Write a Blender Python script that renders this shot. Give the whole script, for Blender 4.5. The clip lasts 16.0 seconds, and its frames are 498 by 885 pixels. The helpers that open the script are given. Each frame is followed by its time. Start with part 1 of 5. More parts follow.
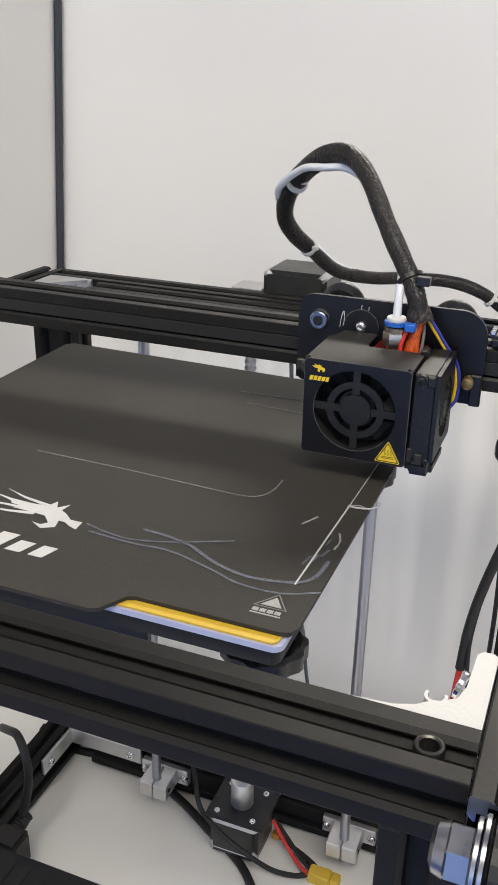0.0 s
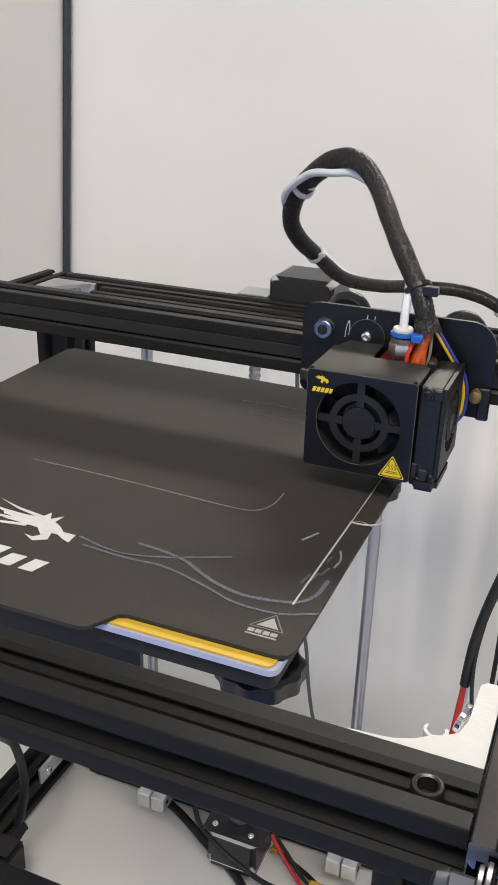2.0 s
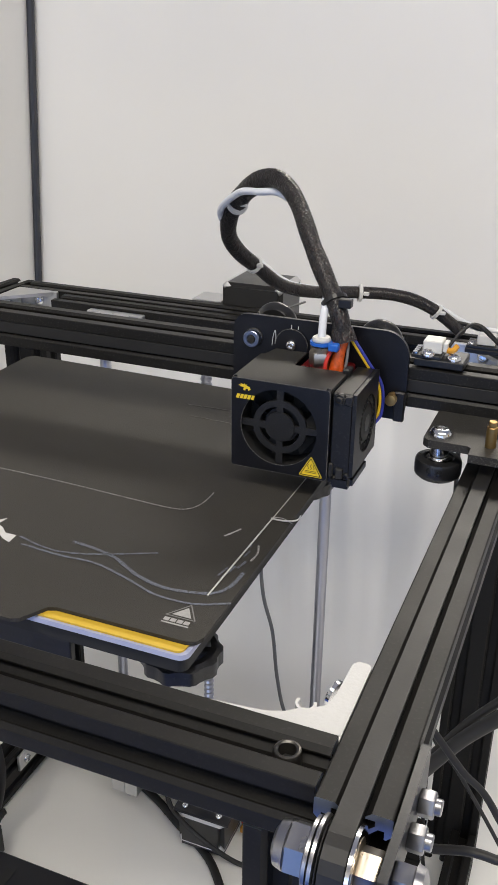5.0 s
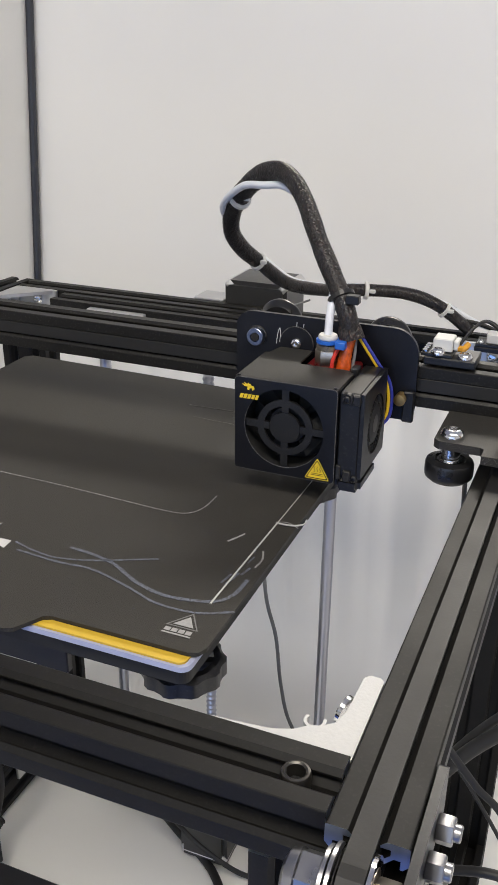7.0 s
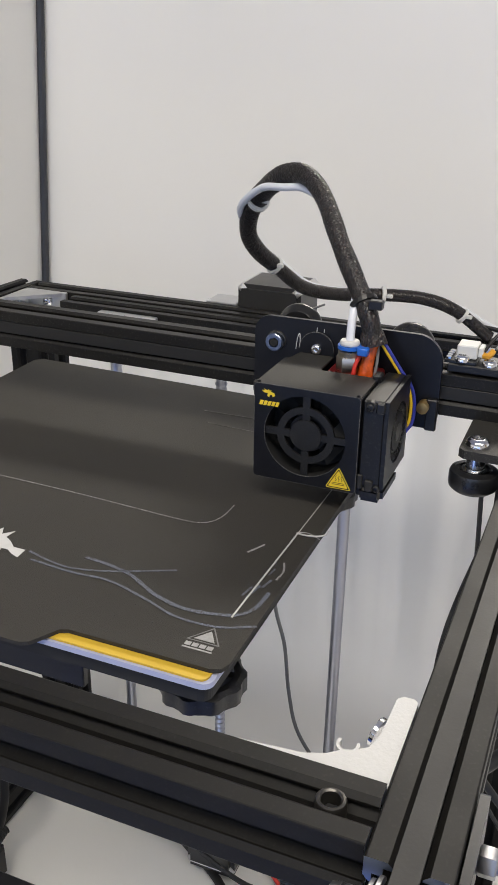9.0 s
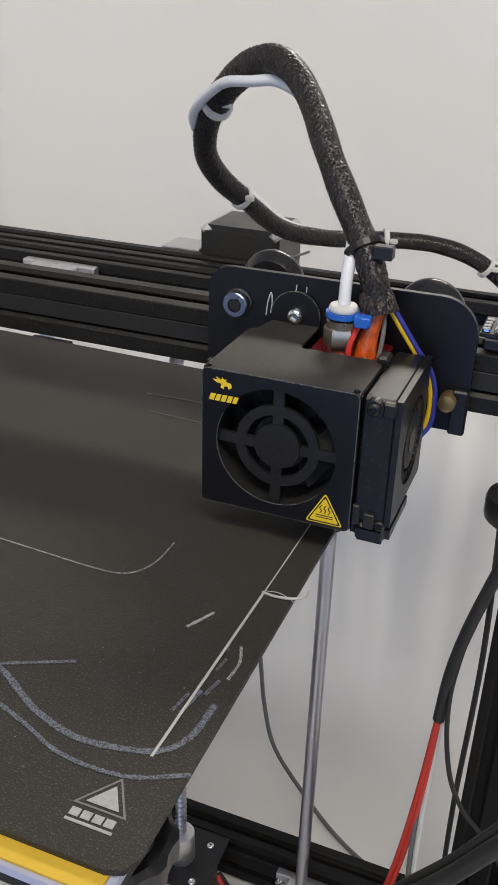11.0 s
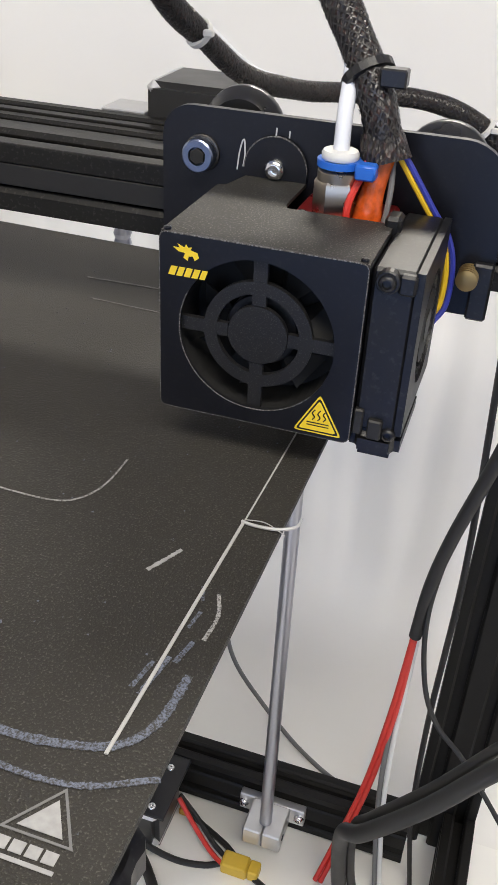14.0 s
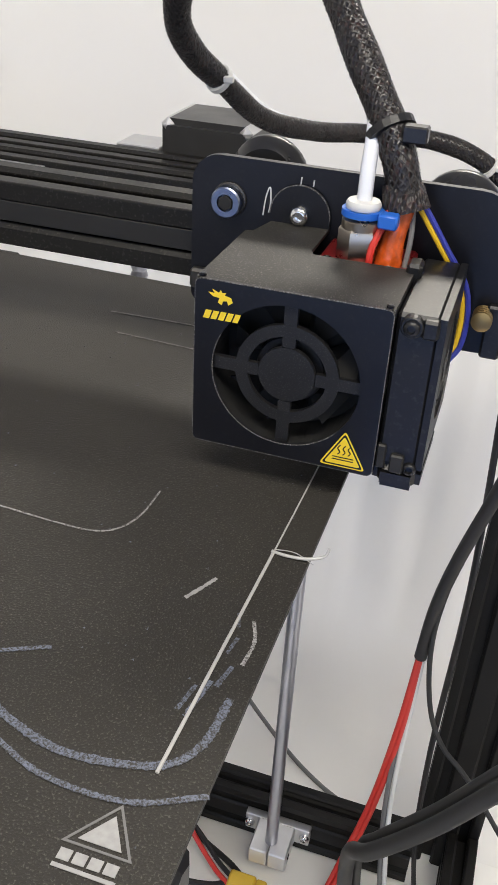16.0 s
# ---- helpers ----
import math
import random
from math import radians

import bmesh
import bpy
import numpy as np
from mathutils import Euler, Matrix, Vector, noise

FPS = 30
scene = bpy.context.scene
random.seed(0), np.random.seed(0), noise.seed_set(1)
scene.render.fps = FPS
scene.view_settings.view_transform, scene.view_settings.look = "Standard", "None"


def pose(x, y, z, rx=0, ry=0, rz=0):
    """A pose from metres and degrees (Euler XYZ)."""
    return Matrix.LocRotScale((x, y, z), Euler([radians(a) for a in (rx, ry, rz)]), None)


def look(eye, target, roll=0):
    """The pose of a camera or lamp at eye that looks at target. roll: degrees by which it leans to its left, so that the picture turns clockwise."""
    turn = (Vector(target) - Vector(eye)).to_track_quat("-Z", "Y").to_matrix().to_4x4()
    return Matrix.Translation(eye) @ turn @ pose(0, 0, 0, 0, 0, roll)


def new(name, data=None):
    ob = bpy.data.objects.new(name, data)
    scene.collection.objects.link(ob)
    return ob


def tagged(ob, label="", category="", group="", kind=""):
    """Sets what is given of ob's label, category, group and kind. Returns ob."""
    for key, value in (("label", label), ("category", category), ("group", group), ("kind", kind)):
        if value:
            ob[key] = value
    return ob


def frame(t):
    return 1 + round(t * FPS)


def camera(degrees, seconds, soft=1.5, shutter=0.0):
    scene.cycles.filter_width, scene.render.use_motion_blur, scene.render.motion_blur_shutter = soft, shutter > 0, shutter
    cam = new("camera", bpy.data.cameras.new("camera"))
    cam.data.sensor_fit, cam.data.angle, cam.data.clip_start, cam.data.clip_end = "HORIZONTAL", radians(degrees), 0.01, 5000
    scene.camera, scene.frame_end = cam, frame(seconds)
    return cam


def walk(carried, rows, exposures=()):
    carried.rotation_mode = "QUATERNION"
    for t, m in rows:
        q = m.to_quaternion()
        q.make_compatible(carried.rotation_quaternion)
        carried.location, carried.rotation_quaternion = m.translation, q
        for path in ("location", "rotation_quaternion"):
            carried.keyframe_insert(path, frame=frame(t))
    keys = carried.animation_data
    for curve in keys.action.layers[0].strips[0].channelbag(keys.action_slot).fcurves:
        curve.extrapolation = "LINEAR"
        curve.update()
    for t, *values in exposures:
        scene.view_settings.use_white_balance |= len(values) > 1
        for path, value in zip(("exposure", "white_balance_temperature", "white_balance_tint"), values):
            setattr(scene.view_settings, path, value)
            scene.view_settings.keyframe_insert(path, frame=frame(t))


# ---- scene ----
cam = camera(30.9, 16.0)
PATH = [
    (0, (0.192, -0.351, 0.477), (-0.476, 1.353, -0.33), 1.1),
    (0.5, (0.195, -0.35, 0.476), (-0.472, 1.358, -0.324), 1.2),
    (1, (0.195, -0.349, 0.476), (-0.472, 1.362, -0.317), 1.0),
    (1.5, (0.19, -0.342, 0.474), (-0.486, 1.359, -0.334), 1.4),
    (2, (0.191, -0.339, 0.476), (-0.496, 1.36, -0.324), 1.7),
    (2.5, (0.195, -0.341, 0.481), (-0.481, 1.361, -0.323), 2.2),
    (3, (0.211, -0.347, 0.487), (-0.459, 1.356, -0.319), 2.1),
    (3.5, (0.223, -0.355, 0.491), (-0.442, 1.348, -0.321), 1.7),
    (4, (0.23, -0.351, 0.489), (-0.437, 1.35, -0.324), 1.1),
    (4.5, (0.232, -0.352, 0.491), (-0.449, 1.342, -0.326), 0.6),
    (5, (0.23, -0.351, 0.494), (-0.453, 1.341, -0.324), 0.7),
    (7.5, (0.223, -0.338, 0.486), (-0.465, 1.354, -0.328), 0.6),
    (8, (0.221, -0.339, 0.485), (-0.468, 1.353, -0.33), 0.7),
    (8.5, (0.217, -0.34, 0.486), (-0.473, 1.355, -0.321), 0.9),
    (11, (0.178, -0.217, 0.453), (-0.462, 1.445, -0.457), 1.8),
    (11.5, (0.162, -0.186, 0.425), (-0.415, 1.448, -0.573), 2.6),
    (12, (0.157, -0.178, 0.415), (-0.384, 1.428, -0.648), 2.6),
    (12.5, (0.155, -0.174, 0.411), (-0.356, 1.428, -0.671), 2.4),
    (13, (0.153, -0.174, 0.416), (-0.343, 1.435, -0.663), 2.5),
    (13.5, (0.154, -0.173, 0.42), (-0.343, 1.435, -0.661), 2.6),
    (14, (0.155, -0.173, 0.424), (-0.333, 1.43, -0.668), 3.1),
    (14.5, (0.155, -0.174, 0.423), (-0.333, 1.444, -0.647), 3.2),
    (15, (0.156, -0.175, 0.425), (-0.337, 1.445, -0.639), 2.9),
    (15.5, (0.156, -0.179, 0.431), (-0.341, 1.443, -0.629), 2.6),
    (16, (0.149, -0.183, 0.433), (-0.334, 1.444, -0.625), 3.4),
]
walk(cam, [(t, look(eye, target, roll)) for t, eye, target, roll in PATH], ((0, 0.08), (2, 0.05), (5, 0.0), (8.5, -0.03), (11, -0.12), (12, 0.08), (13, 0.25), (14, 0.34), (16, 0.32)))

# ---- world and lights ----
world = bpy.data.worlds.new("world")
scene.world = world
world.use_nodes = True
sky = world.node_tree.nodes.new("ShaderNodeTexSky")
sky.sky_type, sky.sun_disc = "NISHITA", False
sky.sun_elevation, sky.sun_rotation = radians(40), radians(200)
world.node_tree.links.new(sky.outputs[0], world.node_tree.nodes["Background"].inputs[0])
world.node_tree.nodes["Background"].inputs[1].default_value = 0.1


def area(name, eye, target, w, h, power, colour):
    lamp = bpy.data.lights.new(name, "AREA")
    lamp.shape, lamp.size, lamp.size_y, lamp.energy, lamp.color = "RECTANGLE", w, h, power, colour
    ob = new(name, lamp)
    ob.matrix_world = look(eye, target)
    return ob


area("ceiling_lamp", (0.25, -1.15, 2.05), (0.25, -1.15, 0), 1.2, 0.6, 36, (1.0, 0.935, 0.825))
area("ceiling_lamp", (1.3, -0.9, 2.05), (1.3, -0.9, 0), 1.2, 0.6, 17, (1.0, 0.935, 0.825))
area("ceiling_lamp", (0.1, 2.25, 2.05), (0.1, 2.25, 0), 1.2, 0.6, 78, (1.0, 0.935, 0.825))
# added blue fill, no known source; gives the front faces their blue sheen
area("blue_front_fill", (0.3, -2.35, 0.05), (0.3, 0, -0.1), 2.2, 1.7, 15, (0.26, 0.47, 1.0))

# ---- materials ----


def mat(name, colour, rough=0.5, metal=0.0, vary=0.15, scale=60.0, bump=0.1, dust=0.0, fine=900.0, spec=0.5, ior=1.5):
    m = bpy.data.materials.new(name)
    m.use_nodes = True
    n, l = m.node_tree.nodes, m.node_tree.links
    b = n["Principled BSDF"]
    tc = n.new("ShaderNodeTexCoord")
    big = n.new("ShaderNodeTexNoise")
    big.inputs["Scale"].default_value, big.inputs["Detail"].default_value = scale, 5
    l.new(tc.outputs["Object"], big.inputs["Vector"])
    small = n.new("ShaderNodeTexNoise")
    small.inputs["Scale"].default_value, small.inputs["Detail"].default_value = fine, 3
    l.new(tc.outputs["Object"], small.inputs["Vector"])
    ramp = n.new("ShaderNodeMapRange")
    ramp.inputs[3].default_value, ramp.inputs[4].default_value = 1 - vary, 1 + vary
    l.new(big.outputs[0], ramp.inputs[0])
    mix = n.new("ShaderNodeMix")
    mix.data_type, mix.blend_type = "RGBA", "MULTIPLY"
    mix.inputs[0].default_value = 1.0
    mix.inputs[6].default_value = (*colour, 1)
    l.new(ramp.outputs[0], mix.inputs[7])
    last = mix.outputs[2]
    if dust:
        speck = n.new("ShaderNodeMapRange")
        speck.inputs[1].default_value, speck.inputs[2].default_value = 0.56, 0.75
        speck.inputs[4].default_value = dust
        l.new(small.outputs[0], speck.inputs[0])
        dm = n.new("ShaderNodeMix")
        dm.data_type = "RGBA"
        dm.inputs[7].default_value = (0.35, 0.33, 0.30, 1)
        l.new(speck.outputs[0], dm.inputs[0])
        l.new(last, dm.inputs[6])
        last = dm.outputs[2]
    l.new(last, b.inputs["Base Color"])
    rr = n.new("ShaderNodeMapRange")
    rr.inputs[3].default_value, rr.inputs[4].default_value = max(rough - 0.1, 0.03), min(rough + 0.1, 1)
    l.new(big.outputs[0], rr.inputs[0])
    l.new(rr.outputs[0], b.inputs["Roughness"])
    b.inputs["Metallic"].default_value = metal
    b.inputs["Specular IOR Level"].default_value, b.inputs["IOR"].default_value = spec, ior
    if bump:
        bp = n.new("ShaderNodeBump")
        bp.inputs["Strength"].default_value, bp.inputs["Distance"].default_value = bump, 0.0003
        l.new(small.outputs[0], bp.inputs["Height"])
        l.new(bp.outputs[0], b.inputs["Normal"])
    return m


def braid(name, colour, dots):
    """A woven sleeve: two crossing sets of fine threads."""
    m = mat(name, colour, 0.45, 0, 0.25, 90, 0)
    n, l = m.node_tree.nodes, m.node_tree.links
    b = n["Principled BSDF"]
    tc = n.new("ShaderNodeTexCoord")
    vor = n.new("ShaderNodeTexVoronoi")
    vor.inputs["Scale"].default_value = 1000
    mp = n.new("ShaderNodeMapping")
    mp.inputs["Scale"].default_value = (1, 1, 0.45)
    l.new(tc.outputs["Object"], mp.inputs[0])
    l.new(mp.outputs[0], vor.inputs["Vector"])
    bp = n.new("ShaderNodeBump")
    bp.inputs["Strength"].default_value, bp.inputs["Distance"].default_value = 0.9, 0.0008
    l.new(vor.outputs["Distance"], bp.inputs["Height"])
    l.new(bp.outputs[0], b.inputs["Normal"])
    gap = n.new("ShaderNodeMapRange")
    gap.inputs[1].default_value, gap.inputs[2].default_value = 0.55, 0.8
    gap.inputs[4].default_value = 0.7
    l.new(vor.outputs["Distance"], gap.inputs[0])
    old = b.inputs["Base Color"].links[0].from_socket
    mx = n.new("ShaderNodeMix")
    mx.data_type = "RGBA"
    mx.inputs[7].default_value = (*dots, 1)
    l.new(gap.outputs[0], mx.inputs[0])
    l.new(old, mx.inputs[6])
    l.new(mx.outputs[2], b.inputs["Base Color"])
    return m


M_BLACK_ALU = mat("black_anodised", (0.0052, 0.0048, 0.0043), 0.50, 0.0, 0.3, 40, 0.05, 0.02, spec=0.24, ior=1.5)
M_DUSTY_ALU = mat("dusty_black_anodised", (0.009, 0.0084, 0.0074), 0.46, 0.0, 0.3, 70, 0.1, 0.10, spec=0.30, ior=1.5)
M_CUT = mat("cut_aluminium", (0.42, 0.48, 0.60), 0.35, 1.0, 0.1, 300, 0.1)
M_ALU = mat("cast_aluminium", (0.66, 0.66, 0.66), 0.40, 0.9, 0.1, 120, 0.1)
M_STEEL = mat("polished_steel", (0.78, 0.78, 0.78), 0.16, 1.0, 0.06, 200, 0.0)
M_ROD = mat("chrome_rod", (0.40, 0.41, 0.46), 0.32, 1.0, 0.08, 30, 0.0)
M_BRASS = mat("brass", (0.42, 0.28, 0.11), 0.38, 1.0, 0.15, 200, 0.05)
M_NICKEL = mat("nickel_brass", (0.46, 0.41, 0.34), 0.3, 1.0, 0.1, 200, 0.05)
M_SHEET = mat("black_sheet_metal", (0.0048, 0.0052, 0.0080), 0.36, 0.0, 0.2, 50, 0.08, 0.015, ior=1.45)
M_DUSTY = mat("dusty_black_sheet_metal", (0.020, 0.019, 0.017), 0.58, 0.0, 0.5, 130, 0.25, 0.62, 2300, spec=0.35)
M_PLASTIC = mat("black_plastic", (0.007, 0.007, 0.008), 0.38, 0.0, 0.15, 80, 0.08, 0.06)
M_RUBBER = mat("black_rubber", (0.012, 0.0115, 0.011), 0.55, 0.0, 0.2, 60, 0.1)
M_WHEEL = mat("black_polymer_wheel", (0.014, 0.014, 0.015), 0.28, 0.0, 0.1, 60, 0.0)
M_BED = mat("textured_black_magnetic_sheet", (0.0265, 0.0246, 0.0208), 0.60, 0.0, 0.25, 14, 0.9, 0.24, 2100, spec=0.33)
M_DIM = mat("grey_ink", (0.17, 0.17, 0.17), 0.6, 0, 0.12, 300, 0.1)
M_PRINT = mat("white_ink", (0.55, 0.55, 0.55), 0.6, 0, 0.12, 300, 0.1)
M_SYMBOL = mat("worn_white_ink", (0.34, 0.34, 0.34), 0.6, 0, 0.3, 700, 0.1)


def scuff(name, pale, cover):
    m = mat(name, pale, 0.6, 0, 0.2, 500, 0.3)
    n, l = m.node_tree.nodes, m.node_tree.links
    b = n["Principled BSDF"]
    old = b.inputs["Base Color"].links[0].from_socket
    tc = n.new("ShaderNodeTexCoord")
    ns = n.new("ShaderNodeTexNoise")
    ns.inputs["Scale"].default_value, ns.inputs["Detail"].default_value = 2600, 4
    l.new(tc.outputs["Object"], ns.inputs["Vector"])
    mr = n.new("ShaderNodeMapRange")
    mr.inputs[1].default_value, mr.inputs[2].default_value = 0.56 - cover * 0.3, 0.78 - cover * 0.3
    l.new(ns.outputs[0], mr.inputs[0])
    mx = n.new("ShaderNodeMix")
    mx.data_type = "RGBA"
    mx.inputs[6].default_value = (0.034, 0.031, 0.027, 1)
    l.new(mr.outputs[0], mx.inputs[0])
    l.new(old, mx.inputs[7])
    l.new(mx.outputs[2], b.inputs["Base Color"])
    return m


M_SCRATCH = scuff("pale_scratch", (0.36, 0.355, 0.35), 0.7)
M_SCUFF = scuff("bluish_plastic_residue", (0.15, 0.172, 0.23), 0.58)
M_FAINT = scuff("faint_scuff", (0.20, 0.19, 0.18), 0.45)
M_WORN = scuff("worn_metal_edge", (0.21, 0.21, 0.21), 0.40)
M_PLA = mat("white_filament", (0.46, 0.46, 0.45), 0.35, 0, 0.05, 300, 0.0)
M_WHITE_PRINT = mat("white_printed_plastic", (0.50, 0.50, 0.50), 0.45, 0, 0.06, 300, 0.3)
M_WHITE_PLASTIC = mat("white_plastic", (0.64, 0.64, 0.62), 0.35, 0, 0.06, 100, 0.05)
M_YELLOW = mat("yellow_print", (0.62, 0.41, 0.04), 0.45, 0, 0.08, 200, 0.05)
M_STICKER = mat("yellow_sticker", (0.80, 0.58, 0.03), 0.4, 0, 0.05, 200, 0.0)
M_PALE = mat("pale_blue_edge", (0.42, 0.45, 0.62), 0.4, 0, 0.06, 100, 0.05)
M_BLUE_CLIP = mat("blue_plastic", (0.02, 0.13, 0.55), 0.35, 0, 0.1, 100, 0.0)
M_RED = mat("red_anodised", (0.22, 0.012, 0.012), 0.3, 0.4, 0.15, 200, 0.05)
M_RED_WIRE = mat("red_wire", (0.55, 0.03, 0.02), 0.4, 0, 0.1, 200, 0.0)
M_KAPTON = mat("orange_tape", (0.48, 0.075, 0.010), 0.14, 0, 0.95, 420, 1.0, 0, 300)
M_YELLOW_WIRE = mat("yellow_wire", (0.75, 0.48, 0.02), 0.4, 0, 0.08, 200, 0.0)
M_BLUE_WIRE = mat("blue_wire", (0.03, 0.04, 0.30), 0.4, 0, 0.08, 200, 0.0)
M_GREY_WIRE = mat("grey_wire", (0.14, 0.14, 0.14), 0.45, 0, 0.08, 200, 0.0)
M_ORANGE = mat("orange_plastic", (0.70, 0.33, 0.03), 0.4, 0, 0.08, 200, 0.0)
M_TUBE = mat("white_ptfe", (0.74, 0.76, 0.80), 0.3, 0, 0.05, 100, 0.0)
M_BRAID = braid("black_braided_sleeve", (0.012, 0.0095, 0.0092), (0.050, 0.022, 0.018))
M_THREAD = mat("black_nylon_thread", (0.024, 0.0225, 0.022), 0.30, 0, 0.2, 200, 0.0)
M_PCB = mat("black_circuit_board", (0.012, 0.012, 0.012), 0.3, 0, 0.1, 100, 0.05)
M_WALL = mat("matt_white_panel", (0.81, 0.80, 0.775), 0.75, 0, 0.03, 6, 0.05, 0, 300)
M_TABLE = mat("white_table_laminate", (0.87, 0.86, 0.83), 0.5, 0, 0.04, 8, 0.05, 0, 300)
M_ROOM = mat("room_paint", (0.72, 0.70, 0.66), 0.85, 0, 0.04, 3, 0.05)
# floor colour made up blue for the tint reflected in black front faces
M_FLOOR = mat("blue_bounce_floor", (0.05, 0.11, 0.40), 0.9, 0, 0.2, 5, 0.3)
M_SEAM = mat("dark_seam_strip", (0.035, 0.037, 0.045), 0.45, 0, 0.1, 40, 0.05)
M_MOTOR = mat("black_motor_steel", (0.03, 0.03, 0.03), 0.35, 0.0, 0.2, 80, 0.08)
M_GUN = mat("worn_dark_steel", (0.09, 0.086, 0.08), 0.38, 0.9, 0.2, 200, 0.1)
M_NUT = mat("zinc_plated_steel", (0.36, 0.36, 0.37), 0.30, 1.0, 0.15, 150, 0.05)
M_GUARD = mat("dusty_black_plastic", (0.008, 0.008, 0.009), 0.45, 0.0, 0.2, 80, 0.15, 0.16, 3000)
M_BOLT = mat("blued_steel", (0.26, 0.30, 0.40), 0.30, 1.0, 0.25, 400, 0.0)
# near-black both for black parts and for shade painted into holes
M_DARKHOLE = mat("black_and_hole_shade", (0.01, 0.01, 0.01), 0.7, 0, 0.1, 80, 0.0)

# ---- mesh helpers ----
ORIGIN = {}


def thing(name, at, label, category, group="", kind=""):
    ob = new(name)
    ob.location = at
    ORIGIN[ob.name] = Vector(at)
    ob.empty_display_size = 0.01
    return tagged(ob, label, category, group, kind)


def part(name, bm, materials, parent=None, label="", smooth=False):
    """Links a bmesh, drawn in world coordinates, as one mesh under its thing."""
    base = ORIGIN[parent.name] if parent else Vector((0, 0, 0))
    bm.transform(Matrix.Translation(-base))
    bmesh.ops.recalc_face_normals(bm, faces=bm.faces)
    me = bpy.data.meshes.new(name)
    bm.to_mesh(me)
    bm.free()
    for m in materials if isinstance(materials, (list, tuple)) else [materials]:
        me.materials.append(m)
    if smooth:
        for p in me.polygons:
            p.use_smooth = True
        me.set_sharp_from_angle(angle=radians(38))
    ob = new(name, me)
    ORIGIN[ob.name] = base
    if parent:
        ob.parent = parent
    if label:
        ob["label"] = label
    return ob


def solo(name, bm, materials, at, label, category, group="", kind="", smooth=False):
    """A top-level thing that is one mesh, with its origin at its base."""
    ob = part(name, bm, materials, None, "", smooth)
    ob.data.transform(Matrix.Translation(-Vector(at)))
    ob.location = at
    ORIGIN[ob.name] = Vector(at)
    return tagged(ob, label, category, group, kind)


def box(bm, x0, x1, y0, y1, z0, z1, bevel=0.0004, index=0, seg=1):
    g = bmesh.ops.create_cube(bm, size=1.0)
    vs = g["verts"]
    for v in vs:
        v.co = Vector((x0 + (v.co.x + 0.5) * (x1 - x0), y0 + (v.co.y + 0.5) * (y1 - y0), z0 + (v.co.z + 0.5) * (z1 - z0)))
    es = list({e for v in vs for e in v.link_edges})
    fs = set(f for v in vs for f in v.link_faces)
    if bevel:
        r = bmesh.ops.bevel(bm, geom=es, offset=bevel, segments=seg, affect="EDGES", clamp_overlap=True)
        fs = {f for f in fs if f.is_valid} | set(r["faces"])
        vs = list({v for f in fs for v in f.verts})
    for f in fs:
        f.material_index = index
    return vs


def ring_stack(bm, axis_m, rows, n=20, index=0, cap=True):
    """A turned shape: rows of (radius, height) along the local z of axis_m."""
    rings = []
    for r, h in rows:
        rings.append([bm.verts.new(axis_m @ Vector((r * math.cos(2 * math.pi * i / n), r * math.sin(2 * math.pi * i / n), h))) for i in range(n)])
    for a, b in zip(rings, rings[1:]):
        for i in range(n):
            bm.faces.new((a[i], a[(i + 1) % n], b[(i + 1) % n], b[i])).material_index = index
    if cap:
        bm.faces.new(rings[0][::-1]).material_index = index
        bm.faces.new(rings[-1]).material_index = index


def axis(at, way):
    return Matrix.Translation(at) @ Vector(way).to_track_quat("Z", "Y").to_matrix().to_4x4()


def cyl(bm, p0, p1, r, n=20, bevel=0.0003, index=0):
    p0, p1 = Vector(p0), Vector(p1)
    h = (p1 - p0).length
    b = min(bevel, r * 0.4, h * 0.4)
    ring_stack(bm, axis(p0, p1 - p0), [(r - b, 0), (r, b), (r, h - b), (r - b, h)], n, index)


def smooth_path(points, per=8):
    """A Catmull-Rom line through the points."""
    p = [Vector(q) for q in points]
    p = [2 * p[0] - p[1]] + p + [2 * p[-1] - p[-2]]
    out = []
    for i in range(1, len(p) - 2):
        a, b, c, d = p[i - 1:i + 3]
        for k in range(per):
            t = k / per
            out.append(0.5 * (2 * b + (c - a) * t + (2 * a - 5 * b + 4 * c - d) * t * t + (3 * b - a - 3 * c + d) * t ** 3))
    return out + [p[-2]]


def tube(bm, points, r, n=10, per=8, squash=1.0, index=0, wobble=0.0):
    """A cable of radius r (or one radius per point of the path) along a smooth line."""
    line = smooth_path(points, per)
    up = Vector((0.13, 0.31, 0.94)).normalized()
    rings = []
    for i, c in enumerate(line):
        way = (line[min(i + 1, len(line) - 1)] - line[max(i - 1, 0)]).normalized()
        side = way.cross(up).normalized() if abs(way.dot(up)) < 0.99 else way.orthogonal().normalized()
        up = side.cross(way).normalized()
        rad = r * (1 + wobble * noise.noise(c * 90))
        rings.append([bm.verts.new(c + rad * (math.cos(2 * math.pi * k / n) * side + squash * math.sin(2 * math.pi * k / n) * up)) for k in range(n)])
    for a, b in zip(rings, rings[1:]):
        for k in range(n):
            bm.faces.new((a[k], a[(k + 1) % n], b[(k + 1) % n], b[k])).material_index = index
    bm.faces.new(rings[0][::-1]).material_index = index
    bm.faces.new(rings[-1]).material_index = index


